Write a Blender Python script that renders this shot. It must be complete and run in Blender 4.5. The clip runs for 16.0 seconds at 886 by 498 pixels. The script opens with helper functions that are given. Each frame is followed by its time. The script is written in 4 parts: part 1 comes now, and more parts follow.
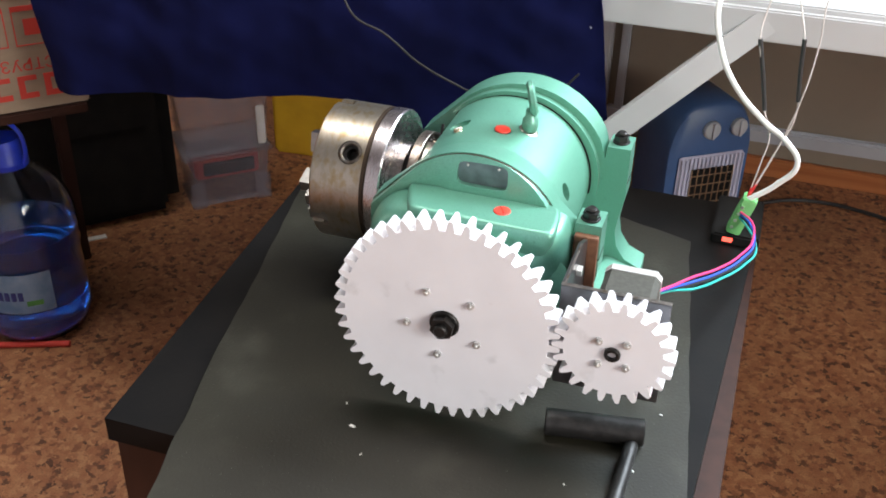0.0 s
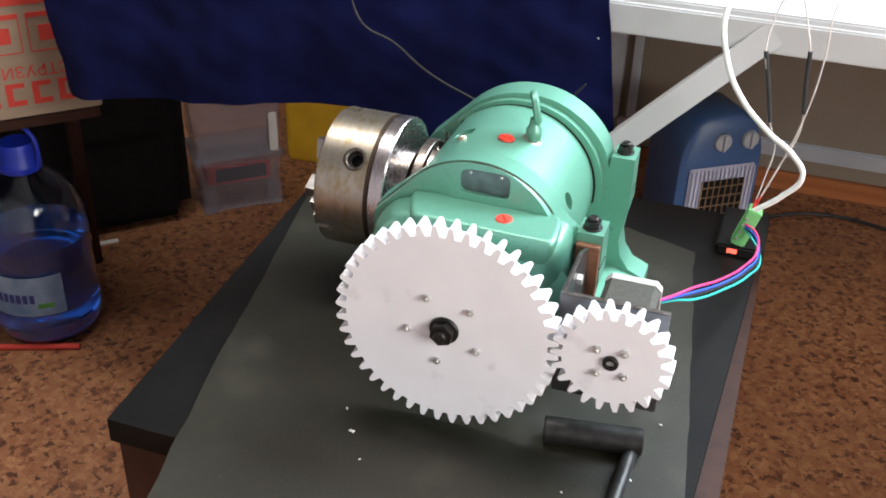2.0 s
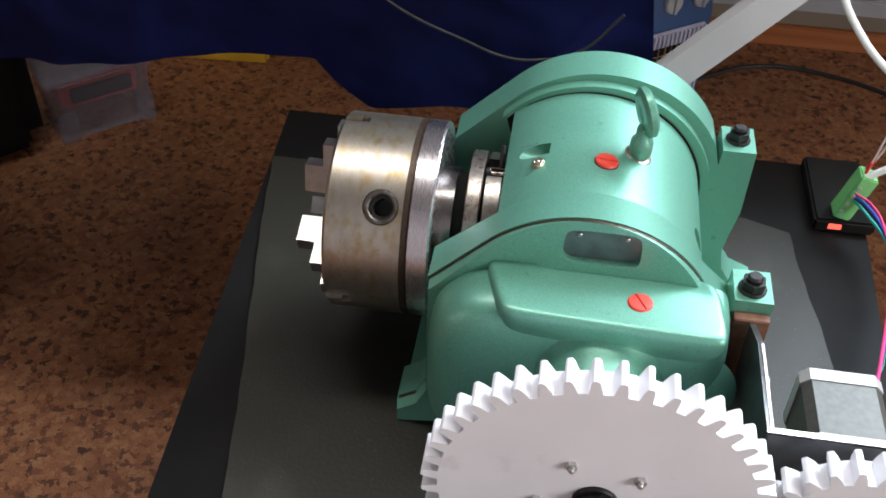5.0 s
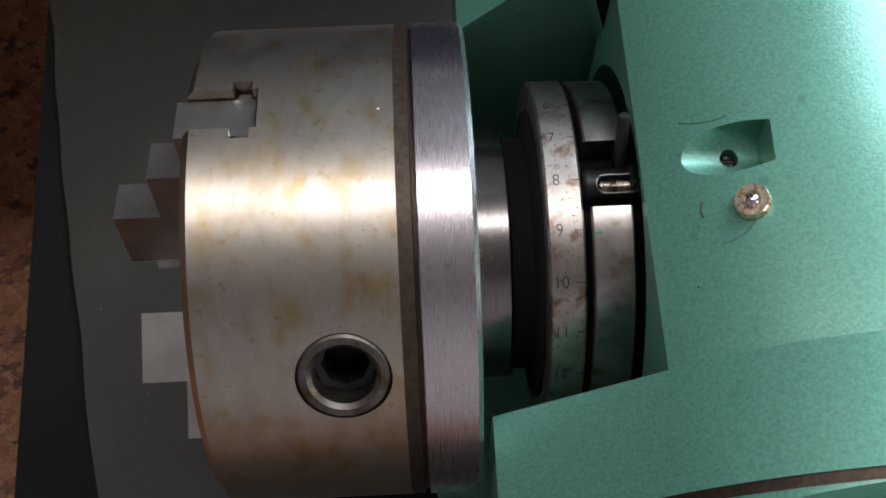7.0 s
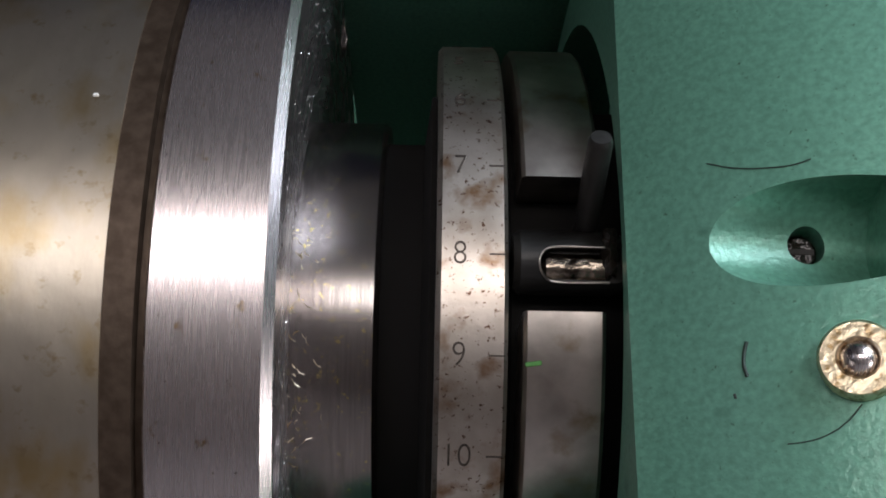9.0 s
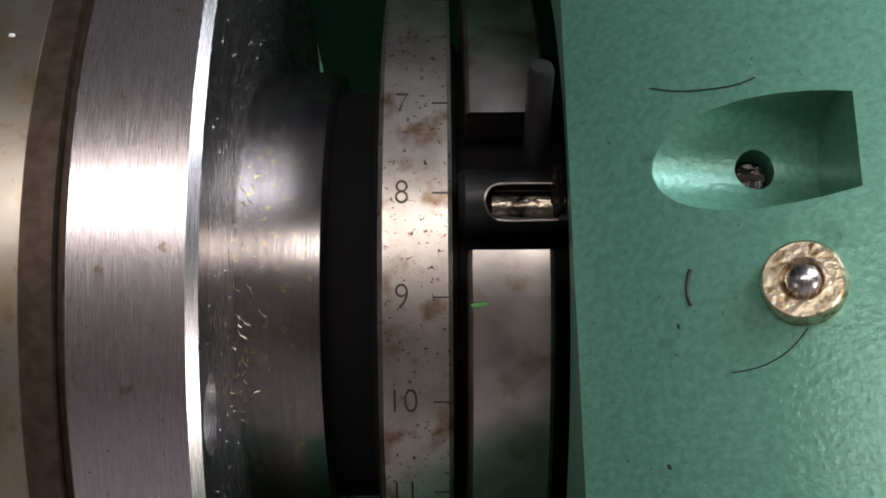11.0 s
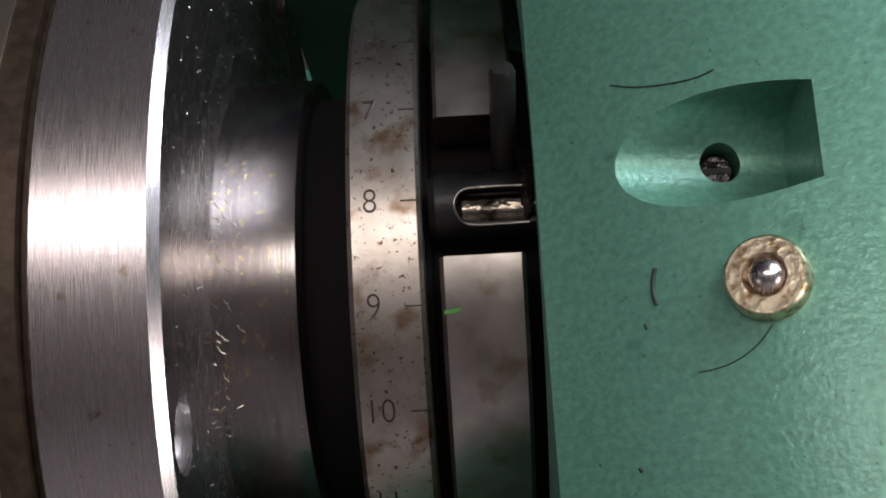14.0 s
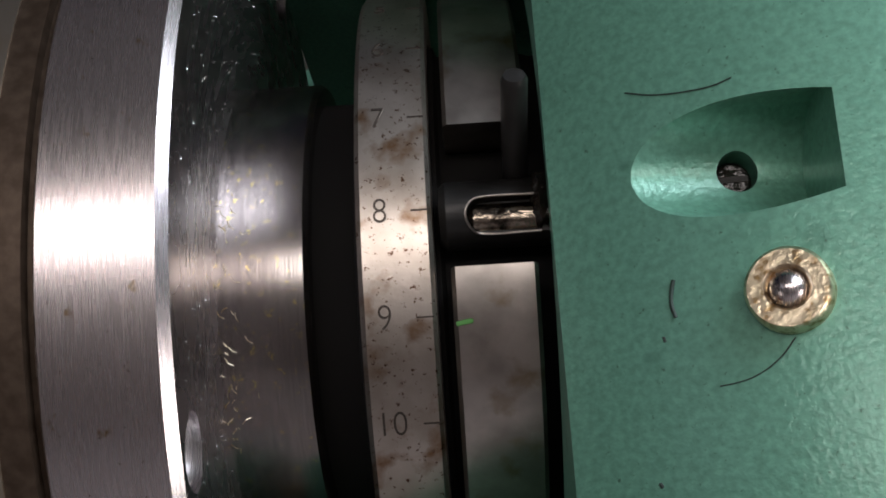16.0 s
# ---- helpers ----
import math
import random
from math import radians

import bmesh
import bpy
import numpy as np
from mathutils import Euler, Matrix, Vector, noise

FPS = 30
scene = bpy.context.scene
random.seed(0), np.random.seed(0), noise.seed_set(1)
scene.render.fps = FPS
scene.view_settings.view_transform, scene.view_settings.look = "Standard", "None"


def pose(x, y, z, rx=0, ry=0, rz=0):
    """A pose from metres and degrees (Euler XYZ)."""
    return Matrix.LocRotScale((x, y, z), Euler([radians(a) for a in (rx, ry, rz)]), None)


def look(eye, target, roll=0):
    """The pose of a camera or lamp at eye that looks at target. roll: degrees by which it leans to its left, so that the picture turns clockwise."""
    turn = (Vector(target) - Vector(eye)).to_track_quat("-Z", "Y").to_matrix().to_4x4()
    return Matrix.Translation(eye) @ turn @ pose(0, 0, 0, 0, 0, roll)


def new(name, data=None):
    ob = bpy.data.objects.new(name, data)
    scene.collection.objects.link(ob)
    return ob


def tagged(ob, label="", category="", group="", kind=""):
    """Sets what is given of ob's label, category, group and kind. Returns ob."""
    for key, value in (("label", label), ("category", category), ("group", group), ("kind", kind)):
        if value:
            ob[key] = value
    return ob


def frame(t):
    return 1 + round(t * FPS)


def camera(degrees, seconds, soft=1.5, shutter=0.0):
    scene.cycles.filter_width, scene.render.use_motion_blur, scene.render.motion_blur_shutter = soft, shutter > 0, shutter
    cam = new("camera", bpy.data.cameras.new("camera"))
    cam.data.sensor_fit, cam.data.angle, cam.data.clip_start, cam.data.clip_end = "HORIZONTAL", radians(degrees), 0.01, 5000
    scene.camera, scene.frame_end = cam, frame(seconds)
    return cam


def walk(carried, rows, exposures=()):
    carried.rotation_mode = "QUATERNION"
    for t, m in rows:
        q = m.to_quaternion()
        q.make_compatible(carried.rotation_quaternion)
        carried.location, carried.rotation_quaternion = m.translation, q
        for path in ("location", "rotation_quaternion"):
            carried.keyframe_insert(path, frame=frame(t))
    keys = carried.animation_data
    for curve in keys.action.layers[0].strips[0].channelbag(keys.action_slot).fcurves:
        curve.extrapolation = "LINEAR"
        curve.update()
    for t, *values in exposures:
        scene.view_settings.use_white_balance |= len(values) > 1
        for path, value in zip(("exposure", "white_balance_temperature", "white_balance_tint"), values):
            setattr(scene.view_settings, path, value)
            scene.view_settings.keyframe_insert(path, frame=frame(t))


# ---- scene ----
cam = camera(46, 16.0, soft=1.8)
walk(cam, [
    (0, look((0.1965, -0.7848, 0.5440), (0.1207, -0.5416, 0.3855), 1.53)),
    (0.5, look((0.1988, -0.7936, 0.5452), (0.1129, -0.5515, 0.3903), 1.52)),
    (1, look((0.2003, -0.7933, 0.5460), (0.1163, -0.5494, 0.3929), 1.73)),
    (1.5, look((0.2050, -0.7903, 0.5461), (0.1218, -0.5463, 0.3926), 1.70)),
    (2, look((0.2078, -0.7861, 0.5447), (0.1274, -0.5429, 0.3885), 1.77)),
    (2.5, look((0.2125, -0.7795, 0.5455), (0.1320, -0.5371, 0.3880), 1.40)),
    (3, look((0.2028, -0.7763, 0.5421), (0.1244, -0.5350, 0.3820), 1.89)),
    (3.2, look((0.1923, -0.7691, 0.5424), (0.1158, -0.5289, 0.3797), 2.29)),
    (5.3, look((-0.0352, -0.4439, 0.5178), (-0.0593, -0.2293, 0.3095), 1.76)),
    (5.5, look((-0.0351, -0.4038, 0.5021), (-0.0613, -0.1958, 0.2875), 0.87)),
    (6, look((-0.0588, -0.3295, 0.4950), (-0.0820, -0.1373, 0.2658), 1.11)),
    (6.5, look((-0.0947, -0.2138, 0.4455), (-0.0896, -0.0460, 0.1969), 1.74)),
    (7, look((-0.0999, -0.1132, 0.3606), (-0.0954, 0.0081, 0.0863), -0.53)),
    (7.5, look((-0.0839, -0.0533, 0.2847), (-0.1066, 0.0454, 0.0027), -12.4)),
    (8, look((-0.0855, -0.0275, 0.2583), (-0.0922, 0.0371, -0.0338), -7.1)),
    (8.5, look((-0.0738, -0.0405, 0.2628), (-0.0835, 0.0489, -0.0234), -5.53)),
    (9, look((-0.0734, -0.0440, 0.2622), (-0.0687, 0.0588, -0.0196), 3.67)),
    (9.5, look((-0.0720, -0.0425, 0.2630), (-0.0662, 0.0589, -0.0194), 4.00)),
    (10, look((-0.0712, -0.0455, 0.2612), (-0.0635, 0.0556, -0.0211), 5.38)),
    (12.3, look((-0.0576, -0.0479, 0.2541), (-0.0679, 0.0460, -0.0306), -8.87)),
    (12.5, look((-0.0586, -0.0481, 0.2546), (-0.0678, 0.0473, -0.0297), -7.91)),
    (13, look((-0.0592, -0.0476, 0.2551), (-0.0688, 0.0480, -0.0291), -8.10)),
    (13.5, look((-0.0577, -0.0464, 0.2559), (-0.0666, 0.0505, -0.0279), -7.76)),
    (14, look((-0.0583, -0.0453, 0.2562), (-0.0659, 0.0504, -0.0280), -7.48)),
    (14.5, look((-0.0584, -0.0451, 0.2560), (-0.0680, 0.0504, -0.0282), -8.63)),
    (15, look((-0.0590, -0.0437, 0.2562), (-0.0675, 0.0538, -0.0275), -7.87)),
    (15.5, look((-0.0586, -0.0448, 0.2554), (-0.0654, 0.0527, -0.0282), -6.85)),
    (16, look((-0.0603, -0.0430, 0.2552), (-0.0660, 0.0511, -0.0296), -6.86)),
], exposures=[(0.0, 0.52, 6500, 10), (3.2, 0.52, 6500, 10), (5.3, -0.06, 6250, 12), (6.0, -0.3, 5750, 16), (6.5, -0.42, 6000, 17), (7.0, -0.68, 6250, 14),
               (7.5, -0.6, 6350, 14), (8.0, -0.9, 6500, 15), (10.2, -0.84, 6550, 15), (12.3, -1.0, 6700, 16), (16.0, -0.98, 6700, 16)])
# ---- light ----
world = bpy.data.worlds.new("world")
scene.world = world
world.use_nodes = True
wn = world.node_tree.nodes
sky = wn.new("ShaderNodeTexSky")
sky.sky_type, sky.sun_disc = "NISHITA", False
sky.sun_elevation, sky.sun_rotation = radians(40), radians(200)
world.node_tree.links.new(sky.outputs[0], wn["Background"].inputs[0])
wn["Background"].inputs[1].default_value = 0.1


def area(name, at, target, sx, sy, watts, colour):
    d = bpy.data.lights.new(name, "AREA")
    d.shape, d.size, d.size_y, d.energy, d.color = "RECTANGLE", sx, sy, watts, colour
    ob = new(name, d)
    ob.matrix_world = look(at, target)
    return ob


FLOOR = -0.50
area("north_window_light", (1.45, 1.30, 1.8), (0.0, -0.6, -0.1), 1.5, 1.4, 150, (0.78, 0.90, 1.0))
area("east_window_light", (2.34, -1.45, 1.15), (-0.2, -0.1, 0.0), 1.2, 1.3, 62, (1.0, 0.97, 0.93))
area("west_window_light", (-2.54, 0.5, 2.1), (0.0, 0.0, 0.1), 1.1, 1.0, 2.5, (1.0, 0.97, 0.93))
# Added warm fill for the front-left floor; no window is known there.
area("low_west_fill_light", (-2.54, -1.35, 0.75), (-0.6, -0.7, -0.4), 1.1, 1.0, 5, (1.0, 0.86, 0.68))
area("ceiling_lamp_light", (-0.10, 0.19, 2.07), (-0.10, 0.19, 0), 1.95, 0.36, 27, (1.0, 0.97, 0.93))


# ---- materials ----
def material(name, colour, rough=0.5, metal=0.0, dark=None, scale=40, spread=(0.35, 0.65), detail=4, bump=0.0, bump_scale=200, coat=0.0,
             stretch=(1, 1, 1), grime=None, grime_scale=12, grime_range=(0.55, 0.75), rough_var=0.0, transmission=0.0, emit=0.0, alpha=1.0, bump_dist=0.001, spec=0.5, specks=None):
    m = bpy.data.materials.new(name)
    m.use_nodes = True
    n, l = m.node_tree.nodes, m.node_tree.links
    b = n["Principled BSDF"]
    b.inputs["Base Color"].default_value = (*colour, 1)
    b.inputs["Roughness"].default_value, b.inputs["Metallic"].default_value = rough, metal
    b.inputs["Coat Weight"].default_value, b.inputs["Coat Roughness"].default_value = coat, 0.15
    b.inputs["Transmission Weight"].default_value, b.inputs["Alpha"].default_value = transmission, alpha
    b.inputs["Specular IOR Level"].default_value = spec
    if emit:
        b.inputs["Emission Color"].default_value, b.inputs["Emission Strength"].default_value = (*colour, 1), emit
    co = n.new("ShaderNodeTexCoord")
    mp = n.new("ShaderNodeMapping")
    mp.inputs["Scale"].default_value = stretch
    l.new(co.outputs["Object"], mp.inputs[0])

    def noise_node(sc, det):
        t = n.new("ShaderNodeTexNoise")
        t.inputs["Scale"].default_value, t.inputs["Detail"].default_value = sc, det
        l.new(mp.outputs[0], t.inputs["Vector"])
        return t

    def ranged(socket, lo, hi):
        r = n.new("ShaderNodeMapRange")
        r.inputs[1].default_value, r.inputs[2].default_value = lo, hi
        l.new(socket, r.inputs[0])
        return r.outputs[0]

    def mixed(fac, a, c):
        x = n.new("ShaderNodeMix")
        x.data_type = "RGBA"
        l.new(fac, x.inputs[0])
        for s, v in ((6, a), (7, c)):
            if isinstance(v, tuple):
                x.inputs[s].default_value = (*v, 1)
            else:
                l.new(v, x.inputs[s])
        return x.outputs[2]
    top = None
    if dark:
        t = noise_node(scale, detail)
        top = mixed(ranged(t.outputs[0], *spread), dark, colour)
        if rough_var:
            rr = n.new("ShaderNodeMapRange")
            rr.inputs[3].default_value, rr.inputs[4].default_value = rough + rough_var, rough - rough_var
            l.new(t.outputs[0], rr.inputs[0])
            l.new(rr.outputs[0], b.inputs["Roughness"])
    if grime:
        t = noise_node(grime_scale, 6)
        top = mixed(ranged(t.outputs[0], *grime_range), top or colour, grime)
    if specks:
        spot, sc, lo, hi = specks
        t = n.new("ShaderNodeTexNoise")
        t.inputs["Scale"].default_value, t.inputs["Detail"].default_value, t.inputs["Roughness"].default_value = sc, 3, 0.7
        l.new(co.outputs["Object"], t.inputs["Vector"])
        top = mixed(ranged(t.outputs[0], lo, hi), top or colour, spot)
    if top:
        l.new(top, b.inputs["Base Color"])
    if bump:
        t = noise_node(bump_scale, 3)
        bp = n.new("ShaderNodeBump")
        bp.inputs["Strength"].default_value, bp.inputs["Distance"].default_value = bump, bump_dist
        l.new(t.outputs[0], bp.inputs["Height"])
        l.new(bp.outputs[0], b.inputs["Normal"])
        if coat:
            l.new(bp.outputs[0], b.inputs["Coat Normal"])
    return m


GREEN = material("green_paint", (0.148, 0.378, 0.276), 0.40, 0.36, (0.104, 0.284, 0.205), 1300, spread=(0.32, 0.68), coat=0.42, bump=0.16, bump_scale=1700, bump_dist=0.0005, grime=(0.066, 0.20, 0.143), grime_scale=190, grime_range=(0.66, 0.80), specks=((0.055, 0.145, 0.10), 1500, 0.65, 0.72))
STEEL = material("ground_steel", (0.68, 0.62, 0.625), 0.27, 1.0, (0.58, 0.525, 0.53), 5200, stretch=(1, 0.03, 0.03), detail=2, bump=0.05, bump_scale=6500, bump_dist=0.0002, rough_var=0.06, specks=((0.34, 0.24, 0.14), 330, 0.66, 0.74))
CHUCK = material("oiled_chuck_steel", (0.53, 0.475, 0.40), 0.35, 1.0, (0.43, 0.38, 0.31), 130, stretch=(1, 0.6, 0.6), bump=0.30, bump_scale=330, bump_dist=0.0003, grime=(0.42, 0.31, 0.16), grime_scale=150, grime_range=(0.48, 0.72), rough_var=0.08, specks=((0.33, 0.235, 0.12), 380, 0.60, 0.80))
DARK_STEEL = material("dark_oiled_steel", (0.10, 0.095, 0.09), 0.38, 1.0, (0.05, 0.045, 0.04), 120, bump=0.1, bump_scale=500)
HUB_STEEL = material("polished_steel", (0.29, 0.262, 0.25), 0.22, 1.0, (0.225, 0.205, 0.195), 3800, stretch=(1, 0.03, 0.03), detail=2, bump=0.03, bump_scale=5200, bump_dist=0.0002, rough_var=0.04, grime=(0.20, 0.15, 0.08), grime_scale=150, grime_range=(0.62, 0.76), specks=((0.50, 0.42, 0.18), 1100, 0.62, 0.67))
LOCK_STEEL = material("lock_steel", (0.53, 0.485, 0.44), 0.28, 1.0, (0.33, 0.295, 0.265), 160, bump=0.08, bump_scale=900, bump_dist=0.0003, grime=(0.26, 0.19, 0.11), grime_scale=170, grime_range=(0.58, 0.74))
RING_STEEL = material("stained_steel", (0.52, 0.465, 0.415), 0.33, 1.0, (0.39, 0.335, 0.285), 190, grime=(0.22, 0.13, 0.075), grime_scale=230, grime_range=(0.56, 0.72), bump=0.12, bump_scale=900, bump_dist=0.0003, specks=((0.10, 0.05, 0.03), 1300, 0.61, 0.66))
KEY_STEEL = material("key_socket_steel", (0.19, 0.17, 0.155), 0.46, 1.0, (0.10, 0.08, 0.065), 260, bump=0.15, bump_scale=500, bump_dist=0.0003, grime=(0.10, 0.065, 0.035), grime_scale=160, grime_range=(0.55, 0.7))
JAW = material("jaw_steel", (0.46, 0.44, 0.41), 0.34, 1.0, (0.38, 0.355, 0.325), 120, bump=0.05, bump_scale=400)
BLACK_STEEL = material("blackened_steel", (0.035, 0.033, 0.032), 0.42, 0.6, (0.02, 0.019, 0.018), 150, bump=0.15, bump_scale=400)
ZINC = material("zinc_plate", (0.72, 0.72, 0.70), 0.34, 0.75, (0.55, 0.55, 0.54), 80)
RUST = material("rusty_side", (0.24, 0.11, 0.06), 0.65, 0.2, (0.12, 0.05, 0.03), 90, bump=0.2)
GROOVE = material("brown_groove", (0.075, 0.052, 0.037), 0.45, 0.7, (0.045, 0.029, 0.019), 600, bump=0.15, bump_scale=900, bump_dist=0.0003)
BRASS = material("worn_brass", (0.84, 0.72, 0.52), 0.30, 1.0, (0.42, 0.27, 0.12), 1100, spread=(0.34, 0.50), bump=0.2, bump_scale=1500, bump_dist=0.0004)
GREASE = material("black_grease", (0.012, 0.011, 0.010), 0.16, 0.0, (0.02, 0.016, 0.012), 500, bump=0.7, bump_scale=700, bump_dist=0.0008)
WORN_SLIDE = material("greasy_worn_steel", (0.30, 0.25, 0.20), 0.20, 1.0, (0.06, 0.05, 0.04), 420, spread=(0.40, 0.55), bump=0.5, bump_scale=800, bump_dist=0.0005)
ENGRAVED = material("engraved_steel", (0.07, 0.055, 0.045), 0.5, 0.6, (0.04, 0.03, 0.025), 600)
BRACKET = material("bracket_steel", (0.20, 0.195, 0.20), 0.34, 0.9, (0.13, 0.125, 0.125), 60, bump=0.1, bump_scale=300)
CAST = material("cast_aluminium", (0.46, 0.45, 0.43), 0.45, 0.3, (0.40, 0.39, 0.37), 300, bump=0.1, bump_scale=900)
MOTOR_CORE = material("laminated_core", (0.085, 0.082, 0.07), 0.42, 0.3, (0.065, 0.062, 0.053), 300)
PLASTIC = material("white_plastic", (0.79, 0.78, 0.81), 0.40, 0.0, (0.75, 0.74, 0.77), 25, grime=(0.40, 0.38, 0.38), grime_scale=30, grime_range=(0.60, 0.86))
NAMEPLATE = material("grey_nameplate", (0.16, 0.19, 0.19), 0.4, 0.8, (0.11, 0.13, 0.13), 90)
SCRATCH = material("bare_scratch", (0.02, 0.045, 0.035), 0.6, 0.0, (0.012, 0.02, 0.016), 800)
RED = material("red_plug", (0.75, 0.06, 0.035), 0.4, 0.0, (0.6, 0.045, 0.03), 200)
RUBBER = material("dark_rubber_mat", (0.0185, 0.0168, 0.0103), 0.48, 0.0, (0.0125, 0.0112, 0.007), 8, grime=(0.031, 0.029, 0.021), grime_scale=16, bump=0.25, bump_scale=420, spec=0.36, specks=((0.09, 0.09, 0.08), 420, 0.69, 0.73))
TABLE = material("black_board", (0.006, 0.005, 0.0045), 0.6, 0.0, (0.0035, 0.003, 0.003), 20, bump=0.1, spec=0.12)
TABLE_SIDE = material("dark_brown_board", (0.038, 0.0145, 0.0095), 0.5, 0.0, (0.024, 0.0095, 0.0065), 10, stretch=(6, 6, 0.6), spec=0.2)
CLOTH = material("navy_cloth", (0.0055, 0.0075, 0.049), 0.95, 0.0, (0.003, 0.004, 0.026), 14, spec=0.1, bump=0.5, bump_scale=900, bump_dist=0.0006)
WHITE = material("white_laminate", (0.52, 0.525, 0.535), 0.4, 0.0, (0.46, 0.46, 0.465), 6, grime=(0.42, 0.40, 0.37), grime_scale=9, grime_range=(0.62, 0.85))
# Unseen walls, coloured dark to cut bounced light and darken steel reflections.
DARKENED_WALL = material("darkened_wall", (0.08, 0.076, 0.08), 0.85, 0.0, (0.065, 0.062, 0.065), 5)
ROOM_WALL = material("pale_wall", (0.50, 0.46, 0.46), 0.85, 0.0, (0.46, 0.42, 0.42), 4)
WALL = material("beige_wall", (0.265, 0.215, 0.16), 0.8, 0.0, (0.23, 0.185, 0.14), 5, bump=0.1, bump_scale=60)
CEILING = material("ceiling_grey", (0.30, 0.285, 0.285), 0.9, 0.0, (0.27, 0.255, 0.255), 3)
SKIRT = material("orange_wood", (0.42, 0.15, 0.05), 0.45, 0.0, (0.32, 0.10, 0.03), 8, stretch=(0.3, 3, 8))
GREY = material("grey_paint", (0.45, 0.47, 0.50), 0.5, 0.0, (0.40, 0.41, 0.44), 8)
BLUE = material("blue_plastic", (0.045, 0.105, 0.25), 0.4, 0.0, (0.036, 0.085, 0.20), 12)
PALE = material("pale_grille", (0.52, 0.53, 0.66), 0.45, 0.0, (0.45, 0.45, 0.56), 20)
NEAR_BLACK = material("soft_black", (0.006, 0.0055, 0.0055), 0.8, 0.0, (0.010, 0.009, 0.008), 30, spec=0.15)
KNOB = material("dial_grey", (0.42, 0.45, 0.47), 0.4, 0.0, (0.36, 0.38, 0.40), 60)
CARD = material("cardboard_pale", (0.31, 0.235, 0.165), 0.8, 0.0, (0.26, 0.195, 0.135), 12, stretch=(1, 1, 4))
CARD_RED = material("red_print", (0.50, 0.04, 0.025), 0.7, 0.0, (0.5, 0.045, 0.03), 60)
YELLOW = material("yellow_plastic", (0.62, 0.36, 0.02), 0.5, 0.0, (0.5, 0.28, 0.015), 15)
CRATE = material("frosted_plastic", (0.40, 0.375, 0.44), 0.3, 0.0, (0.33, 0.31, 0.36), 20, alpha=0.2)
BOTTLE = material("clear_blue_plastic", (0.75, 0.88, 1.0), 0.04, 0.0, transmission=1.0)
WATER = material("blue_water", (0.035, 0.27, 0.92), 0.04, 0.0, transmission=0.85, dark=(0.012, 0.15, 0.72), scale=18)
CAP = material("blue_cap", (0.012, 0.04, 0.50), 0.4, 0.0, (0.01, 0.03, 0.4), 40)
LABEL = material("bottle_label", (0.50, 0.62, 0.74), 0.4, 0.0, (0.20, 0.34, 0.55), 22)
LABEL_INK = material("navy_ink", (0.02, 0.03, 0.16), 0.5, 0.0)
LEAF = material("green_print", (0.09, 0.28, 0.06), 0.5, 0.0, (0.05, 0.18, 0.04), 60)
PAPER = material("white_paper", (0.75, 0.74, 0.72), 0.6, 0.0, (0.68, 0.66, 0.63), 30)
CABLE = material("white_cable", (0.80, 0.80, 0.78), 0.4, 0.0, (0.74, 0.73, 0.70), 40)
THIN = material("thin_wire", (0.60, 0.55, 0.52), 0.4, 0.0, (0.5, 0.45, 0.42), 40)
TUBE = material("black_tubing", (0.015, 0.015, 0.016), 0.5, 0.0, (0.025, 0.025, 0.026), 90)
CONNECTOR = material("green_connector", (0.20, 0.55, 0.20), 0.45, 0.0, (0.15, 0.45, 0.15), 60)
WIRE = {"pink": material("pink_wire", (0.75, 0.05, 0.20), 0.4), "blue": material("blue_wire", (0.03, 0.10, 0.60), 0.4),
        "black": material("black_wire", (0.015, 0.015, 0.02), 0.4), "teal": material("teal_wire", (0.03, 0.45, 0.40), 0.4), "red": material("red_wire", (0.65, 0.03, 0.03), 0.4)}
LED = material("led_red", (1.0, 0.12, 0.08), 0.4, emit=1.2)


